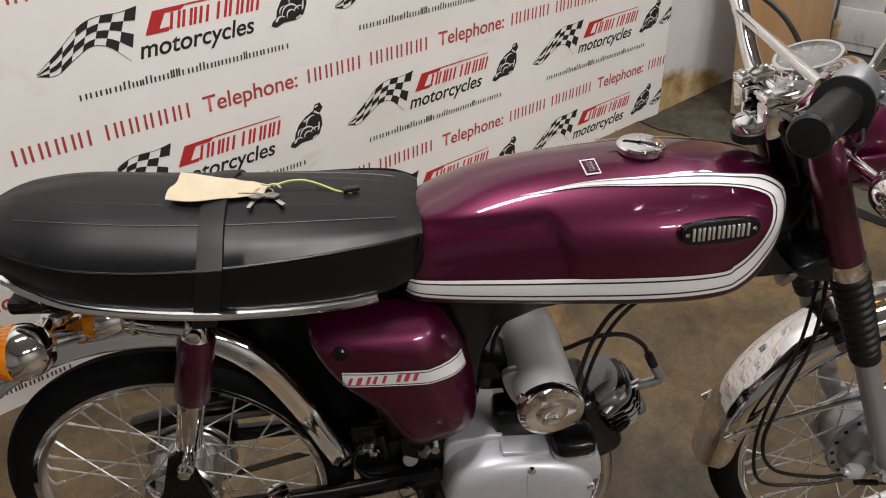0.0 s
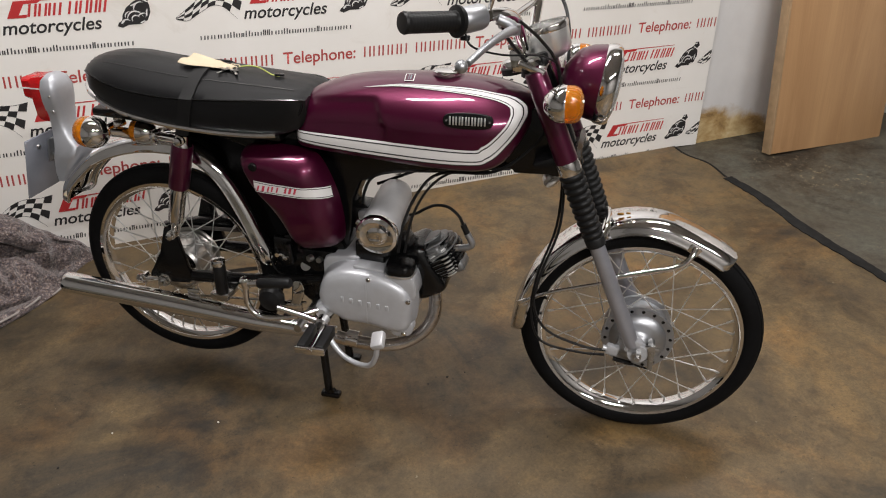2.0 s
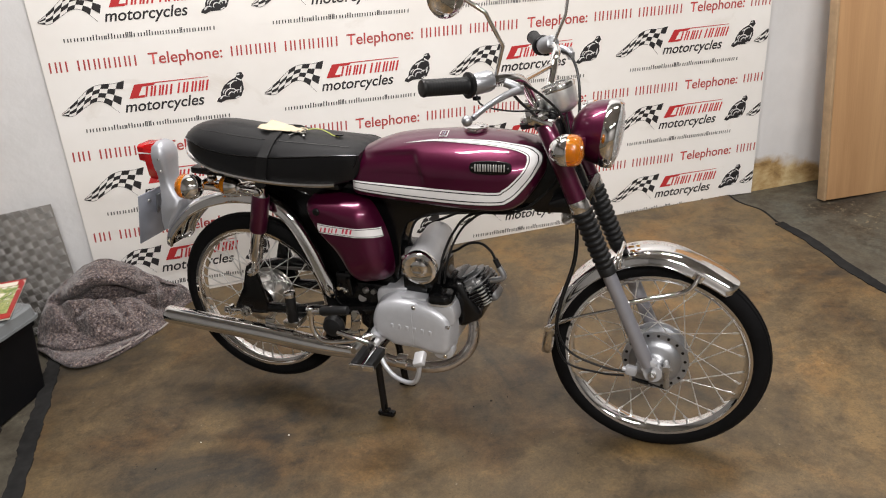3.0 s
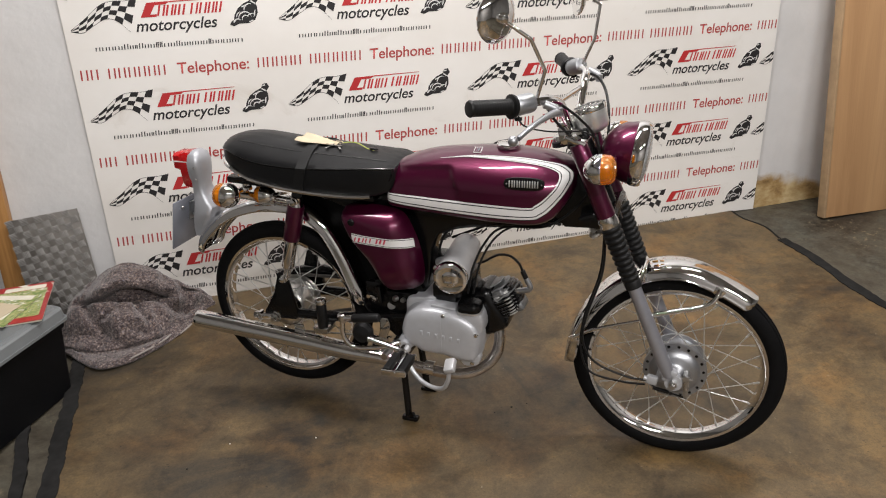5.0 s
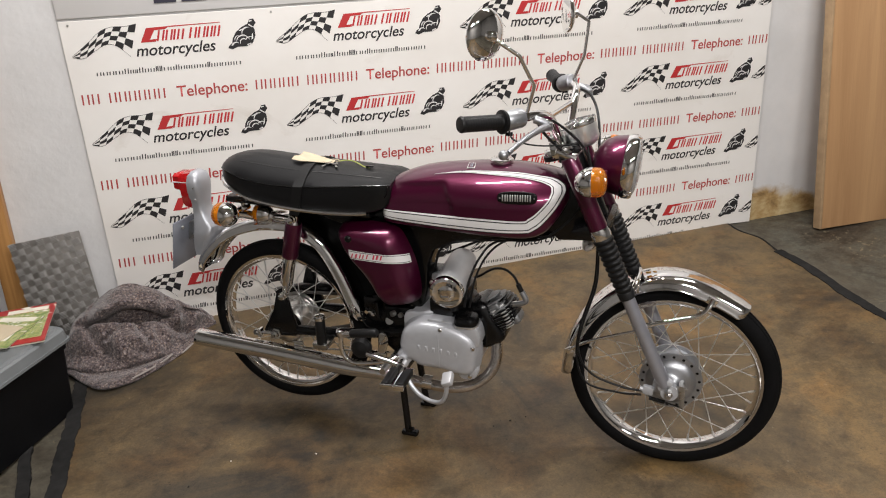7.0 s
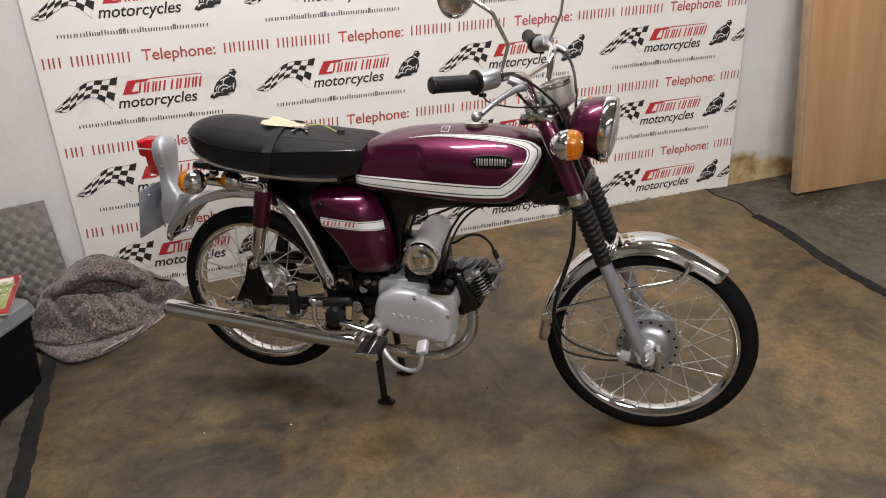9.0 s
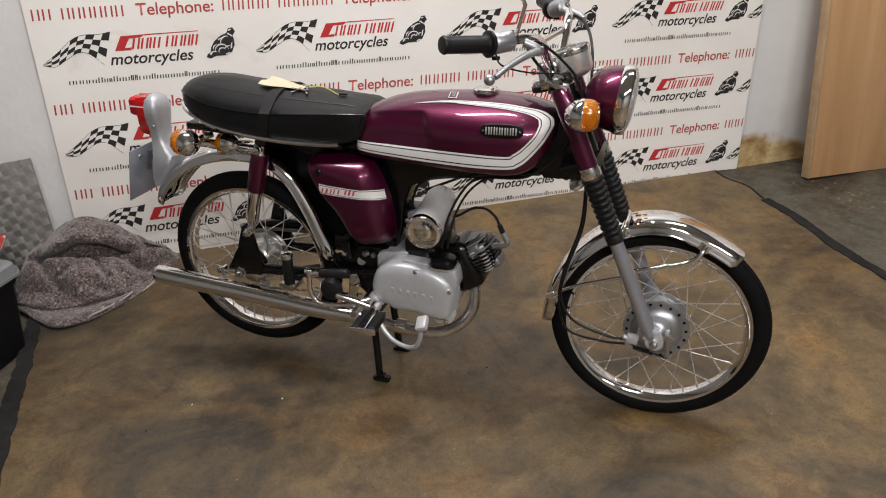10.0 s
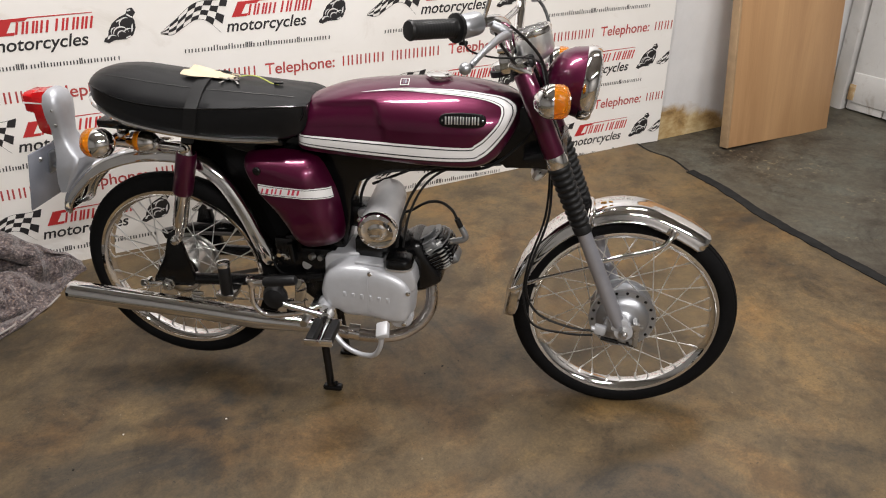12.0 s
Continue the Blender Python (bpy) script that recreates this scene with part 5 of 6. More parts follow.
def flash_bar(x0, x1):
    """A short red bar on the flash."""
    bm = bmesh.new()
    n, rows = 3, []
    for k in range(n + 1):
        x = x0 + (x1 - x0) * k / n
        rows.append([bm.verts.new((x + dx, panel_y(x + dx, z) - 0.0024, z)) for dx, z in ((0, 0.5885), (0.0022, 0.595), (0.0045, 0.6015))])
    for r0, r1 in zip(rows, rows[1:]):
        for k in range(2):
            bm.faces.new((r0[k], r0[k + 1], r1[k + 1], r1[k]))
    return bm


for s in (-1, 1):
    pn = part("side_panel", side_panel() if s < 0 else mirrored(side_panel()), PURPLE, bike, "candy purple side panel with a white flash")
    flash = [("flash", decal(0, 1, 0.0014), WHITE), ("flash_line", decal(0.09, 0.15, 0.0021), INK), ("flash_line", decal(0.85, 0.91, 0.0021), INK)]
    flash += [("flash_bar", flash_bar(a, b), DECAL_RED) for a, b in ((0.300, 0.304), (0.311, 0.317), (0.324, 0.328), (0.333, 0.337), (0.345, 0.349), (0.364, 0.369), (0.374, 0.380), (0.386, 0.391))]
    flash.append(("panel_screw", turned([(-0.004, 0.0100), (0.003, 0.0100), (0.0055, 0.0075), (0.006, 0.0025)], (0.296, panel_y(0.296, 0.643), 0.643), (0, -1, 0), 14), BLACK))
    for n, bm, mt in flash:
        part(n, bm if s < 0 else mirrored(bm), mt, pn)

# engine
en = part("crankcase", slab(rounded([(0.424, 0.300), (0.424, 0.370), (0.430, 0.412), (0.470, 0.420), (0.512, 0.424), (0.520, 0.412), (0.600, 0.408), (0.632, 0.400), (0.640, 0.349), (0.636, 0.262), (0.592, 0.240), (0.500, 0.250)], 3), -0.080, 0.095, 0.005, 3), SILVER, bike, "silver engine with a rounded right-hand cover")
COVER = rounded([(0.423, 0.340), (0.439, 0.384), (0.475, 0.406), (0.525, 0.410), (0.585, 0.403), (0.627, 0.384), (0.649, 0.356), (0.650, 0.310), (0.640, 0.268), (0.607, 0.258), (0.555, 0.266), (0.485, 0.270), (0.463, 0.282), (0.440, 0.292), (0.426, 0.312)], 4)
part("engine_cover", loft([[(x, y, z) for x, z in inset(COVER, k)] for y, k in ((-0.076, -0.005), (-0.086, -0.004), (-0.104, 0.0), (-0.116, 0.002), (-0.123, 0.006), (-0.1275, 0.012), (-0.1305, 0.021), (-0.132, 0.034), (-0.1325, 0.055))]), SILVER, en, "smooth silver engine cover")
part("cover_joint", box((0.545, -0.1324, 0.336), (0.0016, 0.0012, 0.110), 0.0004), SILVER, en)
part("cover_lip", slab(rounded([(0.590, 0.262), (0.604, 0.240), (0.638, 0.244), (0.650, 0.268), (0.640, 0.282), (0.600, 0.280)], 3), -0.112, -0.085, 0.004), SILVER, en)
part("shaft_boss", turned([(0, 0.022), (0.006, 0.024), (0.020, 0.022), (0.024, 0.014), (0.040, 0.0125)], (0.434, -0.098, 0.292), (0, -1, 0), 24), SILVER, en)
part("cover_step", box((0.545, -0.092, 0.412), (0.072, 0.036, 0.008), 0.003, (0, 3, 0)), SILVER, en)
for x, z in ((0.551, 0.396), (0.643, 0.350), (0.632, 0.262)):
    part("cover_screw", turned([(0, 0.0062), (0.004, 0.0062), (0.006, 0.004)], (x, -0.1265, z), (0, -1, 0), 10), CHROME, en)
for k in range(6):
    part("cover_mark", box((0.487 + 0.0215 * k, -0.1328, 0.338 - 0.002 * k), (0.0075, 0.0026, 0.013), 0.001), SILVER, en, "raised bar on the cover")
part("pump_housing", slab(rounded([(0.586, 0.405), (0.600, 0.412), (0.640, 0.410), (0.656, 0.396), (0.656, 0.350), (0.600, 0.350), (0.586, 0.380)], 3), -0.118, -0.060, 0.006), SILVER, en)
top = loft([[(0.618 + a * rx, -0.092 + b * ry, z + 0.10 * b * ry) for a, b in ((math.copysign(abs(math.cos(t)) ** 0.6, math.cos(t)), math.copysign(abs(math.sin(t)) ** 0.6, math.sin(t))) for t in (2 * math.pi * k / 28 for k in range(28)))]
            for z, rx, ry in ((0.408, 0.033, 0.030), (0.420, 0.033, 0.030), (0.430, 0.031, 0.028), (0.434, 0.026, 0.023), (0.435, 0.010, 0.008))])
part("carburettor_lid", top, BLACK, en, "black lid with a pale gasket line")
part("gasket", loft([[(0.618 + a * 0.0348, -0.092 + b * 0.0318, z + 0.10 * b * 0.03) for a, b in ((math.copysign(abs(math.cos(t)) ** 0.6, math.cos(t)), math.copysign(abs(math.sin(t)) ** 0.6, math.sin(t))) for t in (2 * math.pi * k / 28 for k in range(28)))] for z in (0.4085, 0.4125)]), SPOKE, en)
part("carburettor_body", merged(box((0.570, -0.01, 0.455), (0.075, 0.13, 0.060), 0.010), box((0.505, 0, 0.500), (0.05, 0.07, 0.06), 0.012)), BLACK, en)
part("manifold", box((0.538, -0.050, 0.428), (0.070, 0.050, 0.070), 0.008), BLACK, en)
part("mounting_ear", slab(rounded([(0.515, 0.535), (0.545, 0.540), (0.560, 0.500), (0.548, 0.470), (0.532, 0.480), (0.520, 0.505)], 3), -0.072, -0.058, 0.003), ALLOY, en)
IN0, INX = Vector((0.575, -0.120, 0.511)), Vector((-0.007, 0.184, 0.024)).normalized()
cb = part("intake_cover", turned([(0.0, 0.0445), (0.01, 0.0455), (0.06, 0.0440), (0.130, 0.0425), (0.165, 0.0410), (0.178, 0.0370), (0.184, 0.030), (0.187, 0.012)], IN0, INX, 36), CARB, bike, "frosted grey intake cover tube")
part("chrome_end", turned([(0.010, 0.0458), (0.004, 0.0475), (-0.004, 0.0480), (-0.009, 0.0455), (-0.012, 0.038), (-0.0095, 0.031), (-0.0085, 0.023), (-0.012, 0.018), (-0.014, 0.010), (-0.012, 0.003)], IN0, INX, 40), CHROME, cb, "chrome end cap with a dished centre")
part("end_mark", merged(box((0.572, -0.133, 0.499), (0.022, 0.004, 0.010), 0.002), box((0.574, -0.133, 0.520), (0.010, 0.004, 0.007), 0.002)), CHROME, cb)
part("end_lug", box((0.536, -0.121, 0.535), (0.018, 0.010, 0.016), 0.005, (0, 40, 0)), CHROME, cb)

CYL = pose(0.626, 0, 0.389, 0, -30, 0)
cy = part("cylinder", at(merged(box((0.018, 0, -0.018), (0.088, 0.122, 0.136), 0.024, None, 4), box((0.085, 0, -0.016), (0.06, 0.070, 0.080), 0.012)), CYL), BLACK, bike, "black cylinder barrel")
hd = part("cylinder_head", at(loft([[(x, 0.040 * f * math.cos(a), -0.012 + 0.046 * f * math.sin(a)) for a in (2 * math.pi * k / 28 for k in range(28))] for x, f in ((0.050, 1.0), (0.092, 1.0), (0.104, 0.85), (0.110, 0.5))]), CYL), CASTING, bike, "cast alloy cylinder head with bright fin edges")
for k in range(10):
    z = -0.0440 + 0.0104 * k
    q = math.sqrt(max(0.05, 1 - (z / 0.056) ** 2))
    hw, xe = 0.059 * q, 0.070 + 0.052 * q
    line = [(0.056, -hw), (xe - 0.026, -hw), (xe - 0.008, -hw * 0.74), (xe, 0), (xe - 0.008, hw * 0.74), (xe - 0.026, hw), (0.056, hw)]
    part("head_fin", at(sheet(rounded(line, 3), z - 0.0138, z - 0.0104), CYL), BLACK if k < 6 else CASTING, hd)
    if k < 6:
        part("fin_edge", at(tube([(x, -y, z - 0.0121) for x, y in ((0.060, hw), (xe - 0.036, hw + 0.0004), (xe - 0.022, hw * 0.98), (xe - 0.010, hw * 0.74))], 0.0023, 6, 3), CYL), SPOKE, hd, "bright machined fin edge")
part("head_panel", at(box((0.076, -0.040, 0.014), (0.034, 0.026, 0.026), 0.008, None, 3), CYL), CASTING, hd)
part("plug_boss", at(tube([(0.062, -0.052, 0.004), (0.100, -0.034, 0.012)], 0.0085, 12, 1), CYL), SPOKE, hd)
part("head_boss", at(box((0.104, -0.004, -0.046), (0.026, 0.060, 0.030), 0.010, None, 3), CYL), CASTING, hd)
part("spark_plug", tube([(0.700, -0.024, 0.430), (0.742, -0.016, 0.446)], 0.0085, 10, 1), STEEL, hd)
part("plug_cap", tube([(0.738, -0.019, 0.444), (0.762, -0.022, 0.453), (0.768, -0.022, 0.463), (0.756, -0.022, 0.486)], 0.0080, 10, 4), ALLOY, hd, "grey spark plug cap")
part("plug_boot", tube([(0.757, -0.022, 0.484), (0.746, -0.022, 0.508)], 0.0072, 10, 1), RUBBER, hd)
part("ignition_lead", tube([(0.747, -0.022, 0.506), (0.735, -0.02, 0.528), (0.710, -0.015, 0.544), (0.680, -0.008, 0.542), (0.655, 0.0, 0.528), (0.632, 0.008, 0.510), (0.612, 0.012, 0.500)], 0.0036, 8, 6), RUBBER, bike, "black ignition lead")

# exhaust
ex = part("exhaust_pipe", tube([(0.679, -0.028, 0.350), (0.686, -0.036, 0.310), (0.683, -0.050, 0.266), (0.660, -0.068, 0.230), (0.616, -0.088, 0.206), (0.560, -0.104, 0.202), (0.490, -0.111, 0.209), (0.400, -0.115, 0.224)], 0.0162, 20, 8), PIPE, bike, "chrome exhaust with a long silencer")
part("flange", turned([(0, 0.020), (0.006, 0.025), (0.016, 0.025), (0.020, 0.019)], (0.678, -0.028, 0.350), (0.15, 0, -1), 24), STEEL, ex)
part("silencer", tube([(0.440, -0.114, 0.221), (0.400, -0.115, 0.2245), (0.330, -0.116, 0.229), (0.240, -0.117, 0.234), (0.05, -0.118, 0.249), (-0.258, -0.120, 0.2700)], 0.027, 28, 6, radii=[0.0150, 0.0180, 0.0225, 0.0265, 0.0272, 0.0272]), CHROME, ex, "chrome silencer tube")
part("tail_rim", turned([(0, 0.0245), (0.003, 0.0262), (0.012, 0.0262), (0.014, 0.024)], (-0.268, -0.120, 0.2706), (1, 0, -0.07), 28), CHROME, ex)
part("tail_hole", turned([(0, 0.012), (0.004, 0.012)], (-0.2705, -0.120, 0.2708), (1, 0, -0.07), 20), BLACK, ex)
part("silencer_bracket", box((0.085, -0.106, 0.272), (0.032, 0.006, 0.040), 0.002), CHROME, ex)
part("silencer_bracket", box((0.345, -0.100, 0.262), (0.05, 0.010, 0.05), 0.003), CHROME, ex)
part("pipe_clip", turned([(-0.014, 0.0170), (-0.014, 0.0202), (0.014, 0.0202), (0.014, 0.0170)], (0.500, -0.110, 0.214), (1, 0, -0.04), 20), CHROME, ex)
part("guard_rod", tube([(0.440, -0.130, 0.262), (0.462, -0.158, 0.236), (0.500, -0.184, 0.217), (0.545, -0.203, 0.214), (0.580, -0.222, 0.232), (0.598, -0.234, 0.268), (0.603, -0.238, 0.300)], 0.0062, 10, 6), SILVER, en, "silver painted brake pedal rod")
part("pedal_pad", box((0.607, -0.240, 0.316), (0.030, 0.040, 0.018), 0.005, (25, -20, 0)), CARB, en, "pale rubber brake pedal pad")

# kick lever, pedal, pegs and stand
kk = part("kick_lever", tube([(0.425, -0.135, 0.300), (0.380, -0.160, 0.292), (0.320, -0.172, 0.285), (0.285, -0.172, 0.290), (0.266, -0.172, 0.320), (0.268, -0.172, 0.372)], 0.0068, 10, 6), CHROME, bike, "chrome kick lever with a rubber grip")
part("lever_bolt", turned([(-0.014, 0.011), (0.012, 0.011), (0.014, 0.008)], (0.268, -0.172, 0.374), (0, -0.4, 1), 8), CHROME, kk)
part("lever_arm", tube([(0.270, -0.172, 0.372), (0.310, -0.176, 0.381)], 0.008, 10, 1), CHROME, kk)
part("lever_rubber", turned([(0.0, 0.010), (0.004, 0.0125), (0.078, 0.0125), (0.084, 0.010)], (0.302, -0.175, 0.379), (1, -0.05, 0.18), 14), RUBBER, kk, "black rubber lever grip")
part("spring_bracket", slab(rounded([(0.352, 0.345), (0.372, 0.350), (0.380, 0.325), (0.368, 0.290), (0.350, 0.262), (0.336, 0.268), (0.346, 0.300)], 3), -0.104, -0.098, 0.002), CHROME, bike, "bright bracket beside the engine")
part("rubber_bulb", turned([(0, 0.015), (0.006, 0.027), (0.020, 0.033), (0.034, 0.027), (0.040, 0.012)], (0.300, -0.095, 0.302), (0, -1, 0), 24), RUBBER, bike, "black rubber boot")
pd = part("crank_arm", tube([(0.350, -0.184, 0.326), (0.400, -0.188, 0.318), (0.460, -0.192, 0.308)], 0.0075, 10, 4), CHROME, bike, "chrome pedal crank with a rubber pedal")
part("crank_boss", turned([(-0.012, 0.015), (0.010, 0.015), (0.014, 0.010)], (0.460, -0.194, 0.310), (0, -1, 0), 14), CHROME, pd)
PED = pose(0.465, -0.246, 0.300, 0, 0, 2)
part("spindle", at(tube([(0, -0.050, 0), (0, 0.058, 0)], 0.0075, 10, 1), PED), CHROME, pd)
for dx in (-0.021, 0.021):
    part("pedal_rubber", at(slab([(-0.041, -0.011), (-0.041, 0.011), (0.041, 0.011), (0.041, -0.011)], -0.0095, 0.0095, 0.003, 3), PED @ Matrix.Translation((dx, 0, 0)) @ pose(0, 0, 0, 0, 0, 90)), RUBBER, pd, "black pedal rubber")
for y in (-0.044, 0.044):
    part("pedal_plate", at(box((0, y, 0), (0.068, 0.006, 0.018), 0.003), PED), CHROME, pd)
part("crank_shaft", tube([(0.40, -0.20, 0.285), (0.40, 0.16, 0.285)], 0.010, 12, 1), STEEL, bike)
pp = part("pillion_peg", turned([(0.0, 0.012), (0.004, 0.0150), (0.075, 0.0150), (0.080, 0.013)], (0.178, -0.128, 0.306), (0.02, 0, 1), 16), RUBBER, bike, "folded black pillion footrest")
part("peg_cap", turned([(0.080, 0.0155), (0.086, 0.0175), (0.094, 0.0150), (0.097, 0.006)], (0.178, -0.128, 0.306), (0.02, 0, 1), 18), CHROME, pp)
part("peg_bracket", slab([(0.15, 0.31), (0.20, 0.31), (0.195, 0.29), (0.155, 0.29)], -0.14, -0.085, 0.003), STEEL, pp)
ms = part("centre_stand", tube([(0.395, -0.062, 0.250), (0.400, -0.070, 0.180), (0.412, -0.080, 0.014)], 0.0105, 10, 3), BLACK, bike, "black steel centre stand")
part("stand_leg", tube([(0.395, 0.062, 0.250), (0.400, 0.070, 0.180), (0.412, 0.080, 0.014)], 0.0105, 10, 3), BLACK, ms)
part("stand_bridge", tube([(0.398, -0.066, 0.20), (0.398, 0.066, 0.20)], 0.009, 10, 1), BLACK, ms)
for y in (-0.081, 0.081):
    part("stand_foot", box((0.418, y, 0.0075), (0.052, 0.024, 0.015), 0.006, (0, 0, 0)), BLACK, ms)
part("stand_lug", tube([(0.418, -0.086, 0.016), (0.432, -0.092, 0.030)], 0.006, 8, 1), BLACK, ms)
part("brake_rod", tube([(0.36, -0.055, 0.262), (0.02, -0.055, 0.235)], 0.003, 8, 1), STEEL, bike)
part("wiring", merged(tube([(0.300, -0.050, 0.40), (0.285, -0.060, 0.37), (0.310, -0.070, 0.345), (0.360, -0.070, 0.35)], 0.004, 8, 5), box((0.310, -0.040, 0.41), (0.05, 0.02, 0.05), 0.008)), BLACK, bike, "black wiring and switch behind the panel")
part("tool_box", slab(rounded([(0.315, 0.440), (0.460, 0.440), (0.462, 0.350), (0.440, 0.318), (0.345, 0.322), (0.322, 0.350)], 3), -0.046, 0.046, 0.006), BLACK, fr)
part("guard_bracket", merged(box((0.312, -0.050, 0.386), (0.040, 0.010, 0.010), 0.003, (0, 12, 0)), turned([(0, 0.007), (0.008, 0.007), (0.010, 0.004)], (0.317, -0.052, 0.383), (0, -1, 0), 6), turned([(0, 0.006), (0.008, 0.006)], (0.298, -0.052, 0.390), (0, -1, 0), 6)), CHROME, bike, "bright bracket and nuts at the mudguard's end")
part("hose_clip", merged(turned([(0, 0.012), (0.008, 0.012)], (0.372, -0.060, 0.372), (0.2, -1, 0.4), 14), turned([(0, 0.008), (0.012, 0.007)], (0.412, -0.066, 0.398), (0, -1, 0.2), 6), turned([(0, 0.009), (0.012, 0.008)], (0.398, -0.080, 0.408), (-0.6, -1, 0), 8)), STEEL, bike, "zinc fittings behind the engine")
part("brake_switch", turned([(0, 0.008), (0.05, 0.008)], (0.330, -0.056, 0.425), (0.1, 0, -1), 10), BLACK, bike)

# headlamp
HC, HX = Vector((1.020, 0, 0.845)), Vector((0.99, 0, -0.12)).normalized()
hl = part("headlamp", turned([(-0.082, 0.004), (-0.079, 0.022), (-0.070, 0.042), (-0.054, 0.060), (-0.032, 0.0715), (-0.008, 0.076), (0.0, 0.0765)], HC, HX, 48), PURPLE, bike, "purple headlamp with a chrome rim")
part("rim", hoop([(-0.004, 0.0775), (0.001, 0.0802), (0.012, 0.0806), (0.021, 0.0790), (0.026, 0.0745), (0.026, 0.0700), (0.0, 0.0715)], HC, 48, HX), CHROME, hl, "chrome headlamp rim")
part("lens", turned([(0.010, 0.0712), (0.022, 0.0708), (0.027, 0.0670), (0.0315, 0.0540), (0.0345, 0.036), (0.0360, 0.014), (0.0362, 0.001)], HC, HX, 48), LENS, hl, "clear fluted headlamp lens")
part("reflector", turned([(0.006, 0.071), (-0.008, 0.063), (-0.026, 0.045), (-0.040, 0.022), (-0.042, 0.010)], HC, HX, 40, False), BOWL, hl)
for s in (-1, 1):
    part("lamp_bracket", slab([(0.925, 0.815), (0.985, 0.835), (0.985, 0.855), (0.920, 0.850)], s * 0.078, s * 0.086, 0.002), PURPLE, hl)


def indicator(x, y, z, ahead, s):
    """A round turn signal on a stalk; ahead: 1 faces forward, -1 backward."""
    d = Vector((ahead, 0, 0.04)).normalized()
    c = Vector((x, y, z))
    ob = part("indicator", turned([(-0.034, 0.006), (-0.031, 0.016), (-0.022, 0.027), (-0.008, 0.0345), (0.004, 0.0360), (0.008, 0.0350)], c, d, 32), CHROME, bike, "chrome turn signal with an amber lens")
    part("amber_lens", turned([(0.006, 0.0345), (0.014, 0.0350), (0.026, 0.0335), (0.034, 0.0280), (0.039, 0.016), (0.040, 0.002)], c, d, 32), AMBER, ob, "ribbed amber lens")
    part("stalk", tube([c + Vector((-0.010 * ahead, -s * 0.030, 0)), Vector((x - 0.010 * ahead, s * 0.060, z))], 0.0075, 10, 1), CHROME, ob)
    part("lens_screw", turned([(0, 0.004), (0.003, 0.003)], c + d * 0.037 + Vector((0, -0.012, 0.010)), d, 8), STEEL, ob)
    return ob


for s in (-1, 1):
    indicator(0.955, s * 0.165, 0.848, 1, s)
indicator(-0.078, -0.131, 0.693, -1, -1)
indicator(-0.078, 0.131, 0.700, -1, 1)
LC, LX = Vector((-0.020, -0.046, 0.672)), Vector((-1.0, -0.12, 0.10)).normalized()
rf = part("side_lamp", turned([(-0.040, 0.010), (-0.036, 0.016), (-0.024, 0.024), (-0.008, 0.0275), (0.002, 0.0280), (0.004, 0.0265)], LC, LX, 28), CHROME, bike, "small chrome lamp with an amber lens above the rear mudguard")
part("amber_lens", turned([(0.002, 0.0265), (0.010, 0.0265), (0.018, 0.0235), (0.023, 0.014), (0.024, 0.002)], LC, LX, 28), AMBER, rf, "ribbed amber lens")
part("stalk", tube([(0.016, -0.050, 0.668), (0.055, -0.070, 0.670), (0.104, -0.088, 0.674)], 0.0125, 14, 4), CHROME, rf)
part("stalk_collar", turned([(0, 0.0140), (0.003, 0.0165), (0.010, 0.0165), (0.013, 0.0140)], (0.022, -0.054, 0.668), (0.85, -0.45, 0.05), 18), CHROME, rf)
part("clamp", merged(tube([(-0.090, -0.096, 0.684), (-0.070, -0.070, 0.676), (-0.050, -0.044, 0.662)], 0.0135, 14, 4), box((-0.066, -0.060, 0.692), (0.034, 0.030, 0.016), 0.005, (0, -15, -30)), turned([(0, 0.008), (0.010, 0.008), (0.012, 0.005)], (-0.066, -0.060, 0.700), (0, 0, 1), 6)), CHROME, rf, "chrome clamp and bolt beside the lamp")

# tail lamp and number plate
tl = part("tail_bracket", loft([[(cx + a * hx, b * hy, z) for a, b in ((-1, -0.75), (-0.75, -1), (0.45, -1), (0.82, -0.85), (1, -0.5), (1, 0.5), (0.82, 0.85), (0.45, 1), (-0.75, 1), (-1, 0.75))] for cx, z, hx, hy in
     ((-0.270, 0.520, 0.010, 0.048), (-0.262, 0.545, 0.022, 0.049), (-0.250, 0.580, 0.033, 0.048), (-0.241, 0.612, 0.036, 0.044), (-0.254, 0.640, 0.023, 0.036), (-0.260, 0.665, 0.018, 0.031), (-0.260, 0.692, 0.019, 0.035),
      (-0.259, 0.722, 0.021, 0.040), (-0.258, 0.748, 0.0215, 0.041), (-0.259, 0.770, 0.017, 0.034), (-0.260, 0.781, 0.009, 0.018))]), TAIL, bike, "cast alloy tail lamp bracket")
part("red_lens", loft([[(x, b * hy, zc + c * hz) for b, c in ((-0.75, -1), (0.75, -1), (1, -0.75), (1, 0.75), (0.75, 1), (-0.75, 1), (-1, 0.75), (-1, -0.75))] for x, zc, hy, hz in
     ((-0.272, 0.722, 0.036, 0.055), (-0.284, 0.722, 0.036, 0.054), (-0.302, 0.722, 0.035, 0.051), (-0.306, 0.746, 0.034, 0.027), (-0.326, 0.748, 0.033, 0.025), (-0.332, 0.748, 0.027, 0.019))]), RED_LENS, tl, "red tail lamp lens")
part("lens_band", box((-0.301, 0, 0.750), (0.056, 0.0732, 0.003), 0), WHITE, tl)
for z in (0.742, 0.705):
    part("screw", turned([(0, 0.0045), (0.003, 0.003)], (-0.252, -0.0385, z - 0.008), (0, -1, 0), 8), STEEL, tl)
